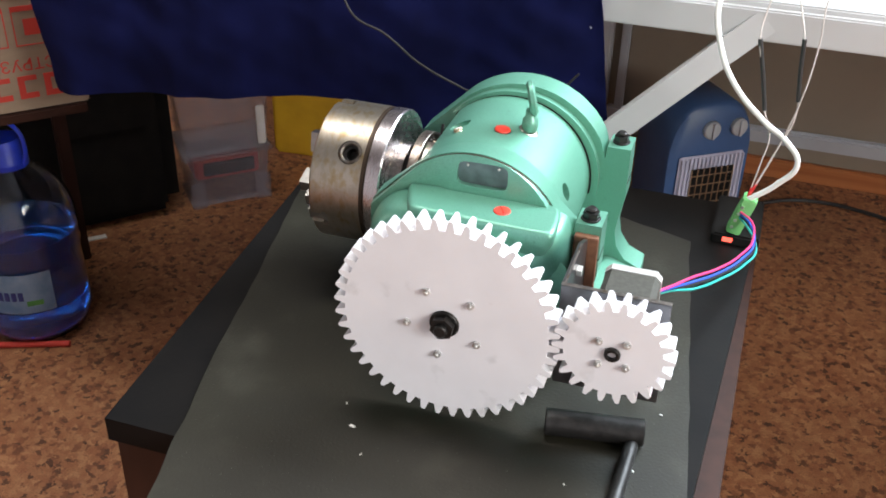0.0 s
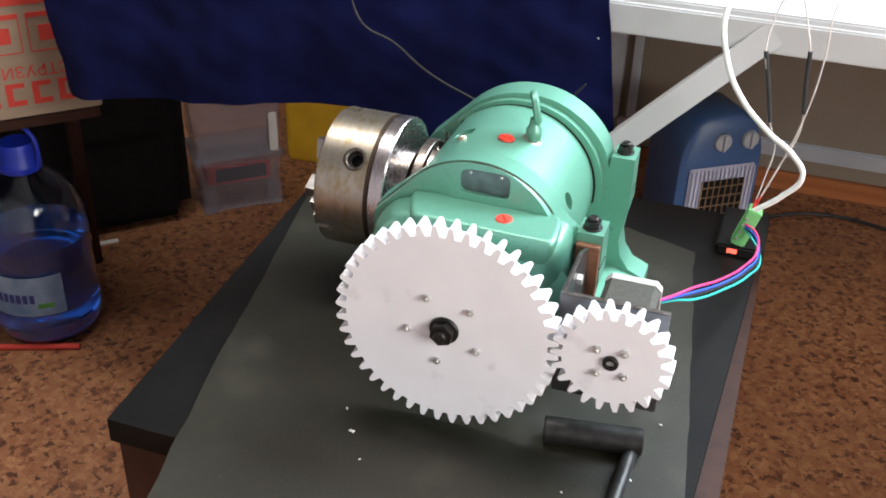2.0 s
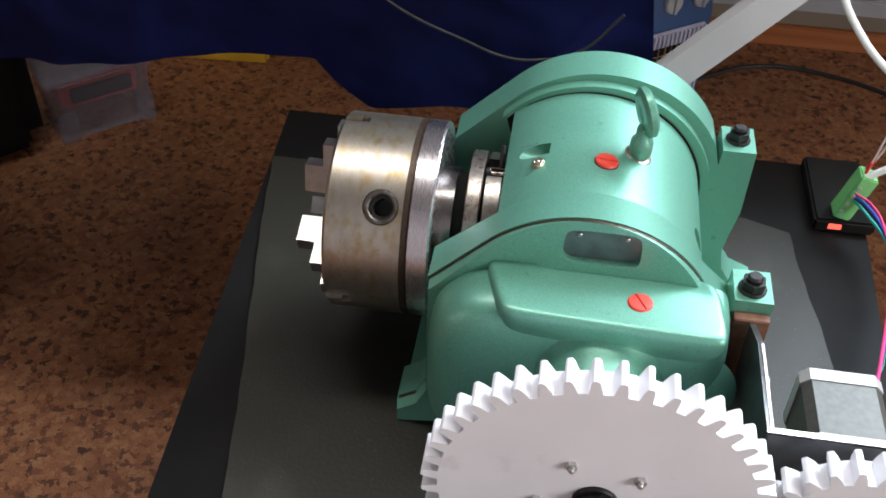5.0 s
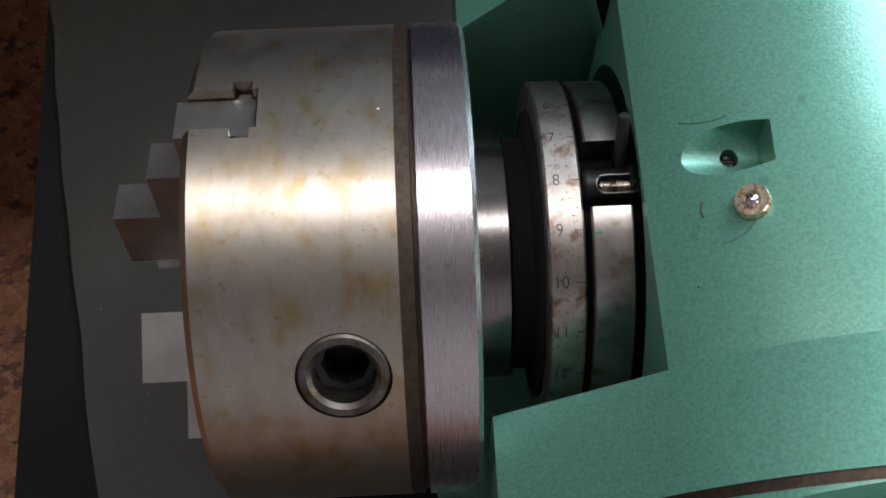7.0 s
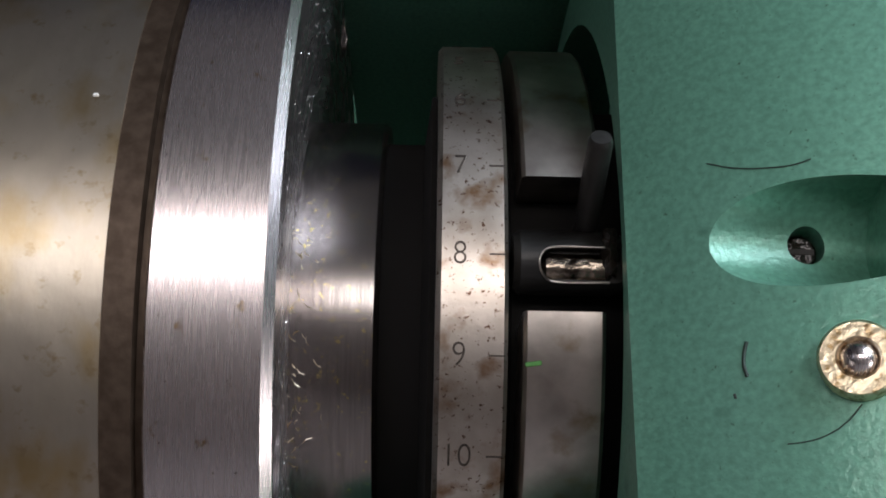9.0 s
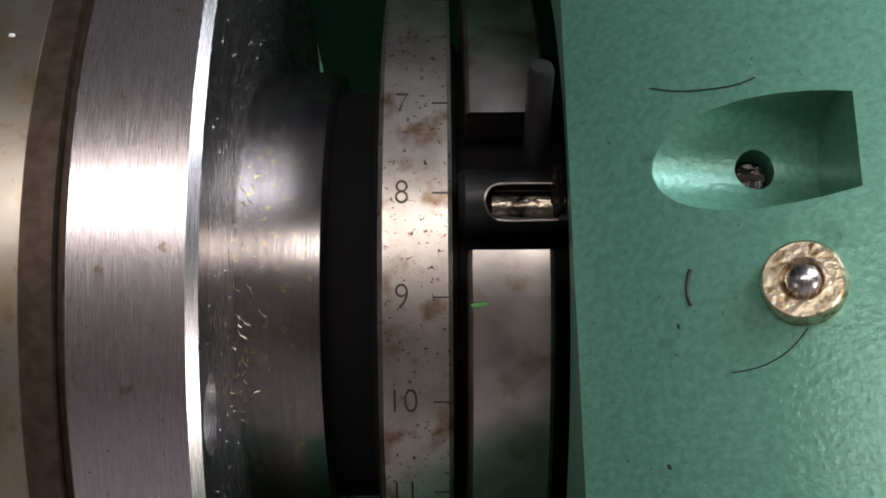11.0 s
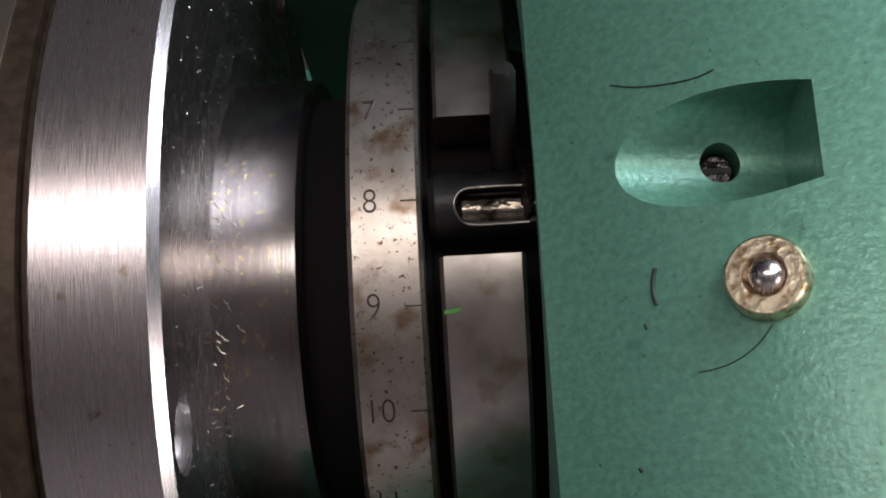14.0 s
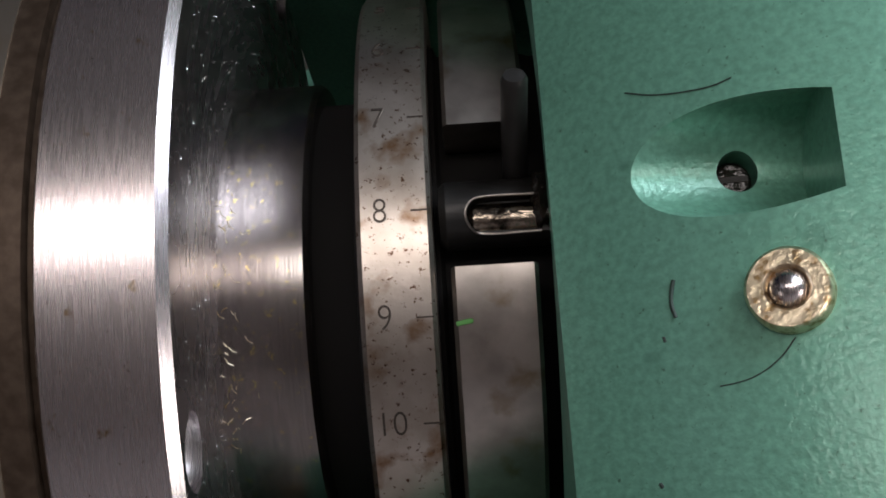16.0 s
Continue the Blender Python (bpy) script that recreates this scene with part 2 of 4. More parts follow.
def cork_material():
    m = bpy.data.materials.new("cork")
    m.use_nodes = True
    n, l = m.node_tree.nodes, m.node_tree.links
    b = n["Principled BSDF"]
    b.inputs["Roughness"].default_value = 0.55
    co = n.new("ShaderNodeTexCoord")
    warp = n.new("ShaderNodeTexNoise")
    warp.inputs["Scale"].default_value = 170
    mixv = n.new("ShaderNodeMix")
    mixv.data_type = "VECTOR"
    mixv.inputs[0].default_value = 0.014
    l.new(co.outputs["Object"], warp.inputs["Vector"])
    l.new(co.outputs["Object"], mixv.inputs[4])
    l.new(warp.outputs["Color"], mixv.inputs[5])
    v = n.new("ShaderNodeTexVoronoi")
    v.inputs["Scale"].default_value = 125
    l.new(mixv.outputs[1], v.inputs["Vector"])
    ramp = n.new("ShaderNodeValToRGB")
    cr = ramp.color_ramp
    cr.elements[0].position, cr.elements[0].color = 0.0, (0.065, 0.022, 0.011, 1)
    cr.elements[1].position, cr.elements[1].color = 1.0, (0.44, 0.215, 0.10, 1)
    for p, c in ((0.13, (0.17, 0.062, 0.028, 1)), (0.3, (0.295, 0.113, 0.05, 1)), (0.7, (0.345, 0.148, 0.066, 1))):
        e = cr.elements.new(p)
        e.color = c
    sep = n.new("ShaderNodeSeparateColor")
    l.new(v.outputs["Color"], sep.inputs[0])
    l.new(sep.outputs[0], ramp.inputs[0])
    big = n.new("ShaderNodeTexNoise")
    big.inputs["Scale"].default_value = 5
    l.new(co.outputs["Object"], big.inputs["Vector"])
    mul = n.new("ShaderNodeMix")
    mul.data_type, mul.blend_type = "RGBA", "MULTIPLY"
    mul.inputs[0].default_value = 0.5
    l.new(ramp.outputs[0], mul.inputs[6])
    r2 = n.new("ShaderNodeMapRange")
    r2.inputs[1].default_value, r2.inputs[2].default_value, r2.inputs[3].default_value = 0.3, 0.6, 0.6
    l.new(big.outputs[0], r2.inputs[0])
    l.new(r2.outputs[0], mul.inputs[7])
    fine = n.new("ShaderNodeTexNoise")
    fine.inputs["Scale"].default_value, fine.inputs["Detail"].default_value = 420, 4
    l.new(co.outputs["Object"], fine.inputs["Vector"])
    r3 = n.new("ShaderNodeMapRange")
    r3.inputs[1].default_value, r3.inputs[2].default_value, r3.inputs[3].default_value, r3.inputs[4].default_value = 0.3, 0.7, 0.6, 1.2
    l.new(fine.outputs[0], r3.inputs[0])
    grain = n.new("ShaderNodeMix")
    grain.data_type, grain.blend_type = "RGBA", "MULTIPLY"
    grain.inputs[0].default_value = 0.8
    l.new(mul.outputs[2], grain.inputs[6])
    l.new(r3.outputs[0], grain.inputs[7])
    l.new(grain.outputs[2], b.inputs["Base Color"])
    bp = n.new("ShaderNodeBump")
    bp.inputs["Strength"].default_value, bp.inputs["Distance"].default_value = 0.3, 0.001
    l.new(sep.outputs[1], bp.inputs["Height"])
    l.new(bp.outputs[0], b.inputs["Normal"])
    return m


CORK = cork_material()


# ---- mesh helpers ----
def empty(name, at=(0, 0, 0)):
    ob = new(name)
    ob.location = at
    ob.empty_display_size = 0.02
    return ob


def finish(bm, name, mat, smooth=40):
    bmesh.ops.recalc_face_normals(bm, faces=bm.faces)
    if smooth:
        for e in bm.edges:
            e.smooth = len(e.link_faces) == 2 and e.calc_face_angle(3.2) < radians(smooth)
        for fc in bm.faces:
            fc.smooth = True
    me = bpy.data.meshes.new(name)
    bm.to_mesh(me)
    bm.free()
    if mat:
        me.materials.append(mat)
    return me


def placed(ob):
    """The place of an object in the world."""
    return placed(ob.parent) @ ob.matrix_parent_inverse @ ob.matrix_basis if ob.parent else ob.matrix_basis.copy()


def part(name, bm, mat, parent=None, label="", smooth=40):
    """Links a bmesh (or mesh) as one object, in world places, under a thing or a part."""
    me = finish(bm, name, mat, smooth) if isinstance(bm, bmesh.types.BMesh) else bm
    ob = new(name, me)
    if parent is not None:
        ob.parent = parent
        ob.matrix_parent_inverse = placed(parent).inverted()
    if label:
        ob["label"] = label
    return ob


def bevel(bm, w, seg=2, limit=30):
    es = [e for e in bm.edges if len(e.link_faces) == 2 and e.calc_face_angle(0) > radians(limit)]
    if es and w > 0:
        bmesh.ops.bevel(bm, geom=es, offset=w, segments=seg, affect="EDGES", clamp_overlap=True)
    return bm


def box(x0, x1, y0, y1, z0, z1, w=0.0, seg=2, m=None):
    bm = bmesh.new()
    bmesh.ops.create_cube(bm, size=1)
    for v in bm.verts:
        v.co = Vector(((x0 + x1) / 2 + v.co.x * (x1 - x0), (y0 + y1) / 2 + v.co.y * (y1 - y0), (z0 + z1) / 2 + v.co.z * (z1 - z0)))
    bevel(bm, w, seg)
    if m is not None:
        bm.transform(m)
    return bm


def join(*bms):
    out = bmesh.new()
    for b in bms:
        me = bpy.data.meshes.new("tmp")
        b.to_mesh(me)
        b.free()
        out.from_mesh(me)
        bpy.data.meshes.remove(me)
    return out


def lathe(profile, seg=64, m=None):
    """Spins (radius, along) pairs round the z axis; closed at both ends where the radius is 0."""
    bm = bmesh.new()
    rings = []
    for r, z in profile:
        if r <= 1e-6:
            rings.append([bm.verts.new((0, 0, z))])
        else:
            rings.append([bm.verts.new((r * math.cos(2 * math.pi * k / seg), r * math.sin(2 * math.pi * k / seg), z)) for k in range(seg)])
    for a, b in zip(rings, rings[1:]):
        for k in range(seg):
            q = [a[k % len(a)], a[(k + 1) % len(a)], b[(k + 1) % len(b)], b[k % len(b)]]
            q = [v for i, v in enumerate(q) if v not in q[:i]]
            if len(q) > 2:
                bm.faces.new(q)
    if m is not None:
        bm.transform(m)
    return bm


def loft(loops, m=None):
    """Skins closed loops of equal length, with end caps."""
    bm = bmesh.new()
    rs = [[bm.verts.new(p) for p in lp] for lp in loops]
    n = len(rs[0])
    for a, b in zip(rs, rs[1:]):
        for k in range(n):
            bm.faces.new((a[k], a[(k + 1) % n], b[(k + 1) % n], b[k]))
    bm.faces.new(rs[0])
    bm.faces.new(rs[-1][::-1])
    if m is not None:
        bm.transform(m)
    return bm


def extrude_xz(outline, y0, y1, w=0.0, seg=2):
    bm = loft([[(x, y0, z) for x, z in outline], [(x, y1, z) for x, z in outline]])
    return bevel(bm, w, seg)


ALONG_X = Matrix.Rotation(radians(90), 4, "Y")       # z axis to +x
ALONG_Y = Matrix.Rotation(radians(-90), 4, "X")      # z axis to +y
TO_FRONT = Matrix.Rotation(radians(90), 4, "X")      # z axis to -y


def at(x, y, z):
    return Matrix.Translation((x, y, z))


def cylinder(r, length, m, seg=32, w=0.0005):
    return lathe([(0, 0), (r - w, 0), (r, w), (r, length - w), (r - w, length), (0, length)], seg, m)


def cut(bm, cutters, name, mat, smooth=35):
    """The bmesh less the cutters, as a finished mesh."""
    a = new("body", finish(bm, name, mat, 0))
    for c in cutters:
        k = new("cutter", finish(c, "cutter", mat, 0))
        md = a.modifiers.new("b", "BOOLEAN")
        md.object, md.operation, md.solver = k, "DIFFERENCE", "EXACT"
        bpy.context.view_layer.update()
        dg = bpy.context.evaluated_depsgraph_get()
        me = bpy.data.meshes.new_from_object(a.evaluated_get(dg))
        a.modifiers.clear()
        a.data = me
        bpy.data.objects.remove(k)
    b2 = bmesh.new()
    b2.from_mesh(a.data)
    bpy.data.objects.remove(a)
    return finish(b2, name, mat, smooth)


def tube(points, r, name, mat, parent=None, label="", res=3):
    cu = bpy.data.curves.new(name, "CURVE")
    cu.dimensions, cu.bevel_depth, cu.bevel_resolution, cu.use_fill_caps = "3D", r, res, True
    s = cu.splines.new("BEZIER")
    s.bezier_points.add(len(points) - 1)
    for bp, p in zip(s.bezier_points, points):
        bp.co = p
        bp.handle_left_type = bp.handle_right_type = "AUTO"
    tmp = new(name, cu)
    bpy.context.view_layer.update()
    me = bpy.data.meshes.new_from_object(tmp.evaluated_get(bpy.context.evaluated_depsgraph_get()))
    bpy.data.objects.remove(tmp)
    me.materials.clear()
    me.materials.append(mat)
    for p in me.polygons:
        p.use_smooth = True
    return part(name, me, mat, parent, label)


def lettering(text, size, m, name, mat, parent, depth=0.0002, label="", thin=0.0):
    cu = bpy.data.curves.new(name, "FONT")
    cu.body, cu.size, cu.extrude, cu.align_x, cu.align_y, cu.offset = text, size, depth, "CENTER", "CENTER", -thin
    tmp = new(name, cu)
    bpy.context.view_layer.update()
    me = bpy.data.meshes.new_from_object(tmp.evaluated_get(bpy.context.evaluated_depsgraph_get()))
    bpy.data.objects.remove(tmp)
    me.materials.clear()
    me.materials.append(mat)
    me.transform(m)
    return part(name, me, mat, parent, label)


def arc(cx, cz, r, a0, a1, n):
    """Points at angles (degrees from +z towards +x)."""
    return [(cx + r * math.sin(radians(a0 + (a1 - a0) * k / n)), cz + r * math.cos(radians(a0 + (a1 - a0) * k / n))) for k in range(n + 1)]


# ---- the setting ----
def structure(name, bm, mat, label, smooth=0):
    return tagged(part(name, bm, mat, None, "", smooth), label, name.split("_")[0], kind="structure")


WY = 1.355
structure("floor", box(-2.6, 2.4, -2.6, 1.47, FLOOR - 0.1, FLOOR), CORK, "brown cork floor with mixed light and dark granules")
structure("wall_north", box(-2.6, 2.4, WY, 1.47, FLOOR, 0.35), WALL, "plain beige painted wall behind the white bench")
# Upper wall above the bench: backlit gloom put into its colour.
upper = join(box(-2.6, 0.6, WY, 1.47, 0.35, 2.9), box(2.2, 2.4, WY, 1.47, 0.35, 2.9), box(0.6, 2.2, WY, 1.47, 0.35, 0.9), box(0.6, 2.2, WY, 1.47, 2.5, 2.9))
structure("wall_north_upper", upper, DARKENED_WALL, "unseen upper wall toned dark for backlight, with a window opening")
# Side walls out of view, darkened to keep fill light down.
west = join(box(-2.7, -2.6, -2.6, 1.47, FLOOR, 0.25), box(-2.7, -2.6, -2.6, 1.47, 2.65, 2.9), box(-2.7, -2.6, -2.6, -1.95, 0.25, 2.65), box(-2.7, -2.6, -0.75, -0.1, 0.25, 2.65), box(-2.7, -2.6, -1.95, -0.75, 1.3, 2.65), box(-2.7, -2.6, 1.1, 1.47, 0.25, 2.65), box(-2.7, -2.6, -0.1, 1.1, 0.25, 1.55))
# The low opening stands behind the added west fill.
structure("wall_west", west, DARKENED_WALL, "unseen side wall toned dark to cut bounce, with two openings")
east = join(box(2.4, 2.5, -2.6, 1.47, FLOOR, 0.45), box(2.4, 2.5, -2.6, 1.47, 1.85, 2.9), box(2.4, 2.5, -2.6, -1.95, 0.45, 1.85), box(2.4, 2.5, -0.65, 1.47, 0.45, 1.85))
structure("wall_east", east, DARKENED_WALL, "unseen side wall toned dark to cut bounce, with window opening")

structure("wall_south", box(-2.6, 2.4, -2.7, -2.6, FLOOR, 2.9), ROOM_WALL, "plain pale wall closing the room")
structure("ceiling", box(-2.7, 2.5, -2.7, 1.47, 2.9, 3.0), CEILING, "plain grey ceiling of the room")
structure("baseboard", box(-2.6, 2.4, WY - 0.015, WY, FLOOR, FLOOR + 0.042, 0.003), SKIRT, "orange brown wooden skirting board along the wall")
structure("trim_rail", box(-0.1, 2.4, WY - 0.022, WY, -0.421, -0.389, 0.004), GREY, "grey cable rail along the beige wall")
structure("trim_column", box(-0.137, -0.100, WY - 0.03, WY, -0.389, 0.7, 0.004), GREY, "grey upright frame fixed to the wall")
structure("trim_strip", box(-0.083, -0.065, WY - 0.02, WY, -0.389, 0.7, 0.003), GREY, "narrow grey strip fixed to the wall")
lamp = empty("ceiling_lamp", (-0.10, 0.19, 2.9))
part("housing", box(-1.1, 0.9, 0.0, 0.38, 2.08, 2.16, 0.01), WHITE, lamp)
for x in (-0.8, 0.6):
    part("hanger", cylinder(0.006, 0.74, at(x, 0.19, 2.16), 12), WHITE, lamp)
tagged(lamp, "long white ceiling lamp hanging over the bench", "ceiling lamp")

# ---- table, mat ----
table = empty("low_cabinet", (0, 0, FLOOR))
T4 = [(-0.233, -0.276), (0.207, -0.276), (0.2314, 0.243), (-0.259, 0.243)]
C4 = [(-0.228, -0.272), (0.229, -0.274), (0.233, 0.240), (-0.254, 0.240)]
part("carcass", bevel(loft([[(x, y, FLOOR) for x, y in C4], [(x, y, -0.022) for x, y in C4]]), 0.002), TABLE_SIDE, table, "dark brown boarded sides")
part("top", bevel(loft([[(x, y, -0.022) for x, y in T4], [(x, y, 0) for x, y in T4]]), 0.003), TABLE, table, "black top board")
tagged(table, "low black cabinet with brown sides standing on cork floor", "cabinet")

M = [(-0.158, -0.338), (-0.175, -0.25), (-0.192, -0.177), (-0.206, -0.09), (-0.224, 0.0), (-0.241, 0.09), (-0.255, 0.172), (-0.12, 0.176), (0.02, 0.172), (0.1, 0.165), (0.125, 0.162), (0.14, 0.15), (0.167, 0.144),
     (0.178, 0.05), (0.19, -0.06), (0.201, -0.16), (0.212, -0.27), (0.218, -0.338)]


mat_bm = bmesh.new()
nx, ny = 40, 50
grid = {}
LEFT, RIGHT = M[:7], M[12:][::-1]


def edge_x(edge, y):
    for (xa, ya), (xb, yb) in zip(edge, edge[1:]):
        if ya <= y <= yb:
            return xa + (xb - xa) * (y - ya) / (yb - ya)
    return edge[0][0] if y < edge[0][1] else edge[-1][0]


for j in range(ny + 1):
    y = -0.338 + j / ny * 0.51
    xl, xr = edge_x(LEFT, y), edge_x(RIGHT, min(y, 0.144))
    for i in range(nx + 1):
        x = xl + (xr - xl) * i / nx
        yy = y - max(0.0, (x - 0.09) / 0.08) * 0.026 * (j / ny) ** 6 + 0.003 * noise.noise((x * 40, 0, 0)) * (j / ny) ** 8
        z = 0.002 + 0.0012 * max(0.0, noise.noise((x * 9, y * 9, 0.3))) - (0.09 * max(0.0, -0.278 - y) ** 1.1)
        grid[i, j] = mat_bm.verts.new((x + 0.0015 * noise.noise((y * 30, 5, i // nx)), yy, z))
for j in range(ny):
    for i in range(nx):
        mat_bm.faces.new((grid[i, j], grid[i + 1, j], grid[i + 1, j + 1], grid[i, j + 1]))
r = bmesh.ops.extrude_face_region(mat_bm, geom=mat_bm.faces[:])
bmesh.ops.translate(mat_bm, verts=[v for v in r["geom"] if isinstance(v, bmesh.types.BMVert)], vec=(0, 0, -0.0016))
tagged(part("rubber_mat", mat_bm, RUBBER, None, "", 60), "dark grey rubber mat lying over the black cabinet", "mat")

# ---- the dividing head ----
H0 = 0.0993
head = empty("dividing_head", (0, 0, 0.002))
tagged(head, "green dividing head with steel chuck and white gears on mat", "dividing head")


def spin_at(x, r, a):
    """A place on the spindle at x, radius r, angle a in degrees from +z to +y."""
    return Vector((x, r * math.sin(radians(a)), H0 + r * math.cos(radians(a))))


def spin_frame(x, r, a):
    """A frame there: z outwards, x along the spindle."""
    return Matrix.Translation(spin_at(x, r, a)) @ Matrix.Rotation(radians(-a), 4, "X")


SPIN = at(0, 0, H0) @ ALONG_X


def upright_outline(r, cx, left, lug_top, a0, slope, lug=True):
    o = [(-0.104, 0.002), (-0.104, 0.012), (-0.092, 0.02), (left, 0.034)]
    p = arc(cx, H0, r, a0, 62, 40)
    o += [(left, p[0][1] - (p[0][0] - left) * slope)] + p
    if lug:
        o += [(0.0835, lug_top - 0.012), (0.0845, lug_top), (0.1055, lug_top), (0.1055, 0.085), (0.102, 0.066), (0.1, 0.05), (0.103, 0.034), (0.112, 0.021), (0.128, 0.014), (0.128, 0.002)]
    return o


rear = bevel(extrude_xz(upright_outline(0.082, 0.006, -0.0890, 0.134, -44, 0.98), 0.0585, 0.0865), 0.0035, 4, 25)
part("rear_upright", rear, GREEN, head)
front = extrude_xz(upright_outline(0.0768, 0.001, -0.0862, 0.130, -45, 1.02), -0.0765, -0.0505)
for v in front.verts:
    d = math.hypot(v.co.x - 0.001, v.co.z - H0)
    if v.co.y > -0.06 and v.co.z > H0 + 0.03 and abs(d - 0.0768) < 0.0003:
        v.co.x, v.co.z = 0.001 + (v.co.x - 0.001) * 0.0736 / d, H0 + (v.co.z - H0) * 0.0736 / d
part("front_upright", bevel(front, 0.0009, 2, 25), GREEN, head)
part("joint_seal", extrude_xz([(x * 0.990, H0 + (z - H0) * 0.990) for x, z in upright_outline(0.0768, 0.001, -0.0862, 0.12, -45, 1.02, False) + [(0.08, 0.03)]], -0.0787, -0.0760), GROOVE, head, "thin brown joint line")
part("rear_ring", bevel(extrude_xz(arc(0.003, H0, 0.0775, -52, 100, 60) + [(-0.03, H0 - 0.04)], 0.0508, 0.0592), 0.003, 4, 25), GREEN, head)
part("ring_seam", extrude_xz(arc(0.001, H0, 0.0734, -50, 98, 60) + [(-0.03, H0 - 0.04)], 0.0499, 0.0507), NEAR_BLACK, head, "dark seam round the drum")
for y0, y1 in ((-0.0765, -0.0552), (0.0605, 0.084)):
    z = 0.1335 if y0 > 0 else 0.1295
    part("strap_gap", box(0.0838, 0.1058, y0 - 0.0003, y1 + 0.0003, 0.0995, 0.1003), NEAR_BLACK, head)
    b = empty("clamp_bolt")
    b.parent = head
    b.matrix_parent_inverse = head.matrix_basis.inverted()
    cx, cy = 0.0945, (y0 + y1) / 2
    part("washer", cylinder(0.0080, 0.0018, at(cx, cy, z + 0.0004)), BLACK_STEEL, b)
    part("hexagon", bevel(lathe([(0, 0), (0.0068, 0), (0.0068, 0.0056), (0, 0.0056)], 6, at(cx, cy, z + 0.002) @ Matrix.Rotation(0.4, 4, "Z")), 0.0007), BLACK_STEEL, b)
    part("stud", cylinder(0.0045, 0.0035, at(cx, cy, z + 0.0074), 24, 0.0012), BLACK_STEEL, b)
part("base", bevel(extrude_xz([(-0.1, 0.002), (-0.1, 0.014), (-0.085, 0.022), (0.1, 0.022), (0.124, 0.013), (0.124, 0.002)], -0.0505, 0.0585), 0.002), GREEN, head)

# swivel drum with its flat nose face, oil recess and plugs
RD = 0.0728
flat = math.degrees(math.asin(0.0508 / RD))
drum_o = arc(0, H0, RD, -flat, 180 + flat, 120)
drum = bevel(extrude_xz(drum_o, -0.0505, 0.0535), 0.0006, 1, 30)
recess = lathe([(0, 0), (0.0065, 0), (0.0047, 0.024), (0, 0.024)], 40, at(-0.0257, -0.0055, 0.1631) @ Matrix.Rotation(radians(-2), 4, "Z") @ Matrix.Rotation(radians(-90), 4, "Y"))
oil_hole = cylinder(0.0021, 0.03, at(-0.0324, -0.0045, 0.14), 24, 0.0001)
bore = cylinder(0.050, 0.012, at(-0.0515, 0, H0) @ ALONG_X, 64, 0.0001)
dent = cylinder(0.0075, 0.035, at(0.0511, -0.028, 0.1212) @ Matrix.Rotation(radians(62), 4, "Y"), 32, 0.0001)
part("drum", cut(drum, [recess, oil_hole, bore, dent], "drum", GREEN), None, head)
part("oil_screw", cylinder(0.00195, 0.003, at(-0.0324, -0.0045, 0.1523), 20, 0.0004), GREASE, head)
# Black plug added so the drum hole looks dark inside.
part("dark_hole_plug", cylinder(0.0062, 0.006, at(0.0505, -0.028, 0.1209) @ Matrix.Rotation(radians(62), 4, "Y"), 24, 0.0008), BLACK_STEEL, head, "black plug added to darken the deep hole")
part("screw_slot", box(-0.0339, -0.0309, -0.0048, -0.0042, 0.1551, 0.15545), BLACK_STEEL, head)


def drum_frame(a, y, r=RD):
    """A frame on the drum: a in degrees from +z to +x, z outwards."""
    return at(r * math.sin(radians(a)), y, H0 + r * math.cos(radians(a))) @ Matrix.Rotation(radians(a), 4, "Y")


nip = empty("oil_nipple")
nip.parent, nip.matrix_parent_inverse = head, head.matrix_basis.inverted()
NF = drum_frame(-25.6, -0.0192)
part("collar", lathe([(0.0017, 0.001), (0.0018, 0.0017), (0.0021, 0.0020), (0.0035, 0.0020), (0.0038, 0.0016), (0.0039, -0.003), (0, -0.003)], 8 * 6, NF), BRASS, nip)
part("socket", cylinder(0.0019, 0.0010, NF @ at(0, 0, 0.0002), 32), GROOVE, nip)
part("ball", lathe([(0.00175 * math.sin(k * math.pi / 16), 0.00175 * math.cos(k * math.pi / 16)) for k in range(17)], 32, NF @ at(0, 0, 0.0011)), STEEL, nip)


def red_plug(m, slot):
    b = empty("oil_plug")
    b.parent, b.matrix_parent_inverse = head, head.matrix_basis.inverted()
    disc = lathe([(0, 0.0016), (0.0045, 0.0018), (0.0062, 0.0016), (0.0068, 0.0008), (0.0068, -0.003), (0, -0.003)], 40, m)
    part("plug_disc", cut(disc, [box(-0.006, 0.006, -0.0005, 0.0005, 0.0008, 0.003, m=m @ Matrix.Rotation(radians(slot), 4, "Z"))], "plug_disc", RED), None, b)
    part("plug_seat", lathe([(0.0066, 0.0003), (0.0071, 0.0003), (0.0071, -0.002), (0.0066, -0.002)], 40, m), NEAR_BLACK, b)
    b["label"] = "red slotted plastic plug"


red_plug(drum_frame(5.5, -0.0193), 0)
red_plug(at(0.0308, -0.1023, 0.1432), 118)

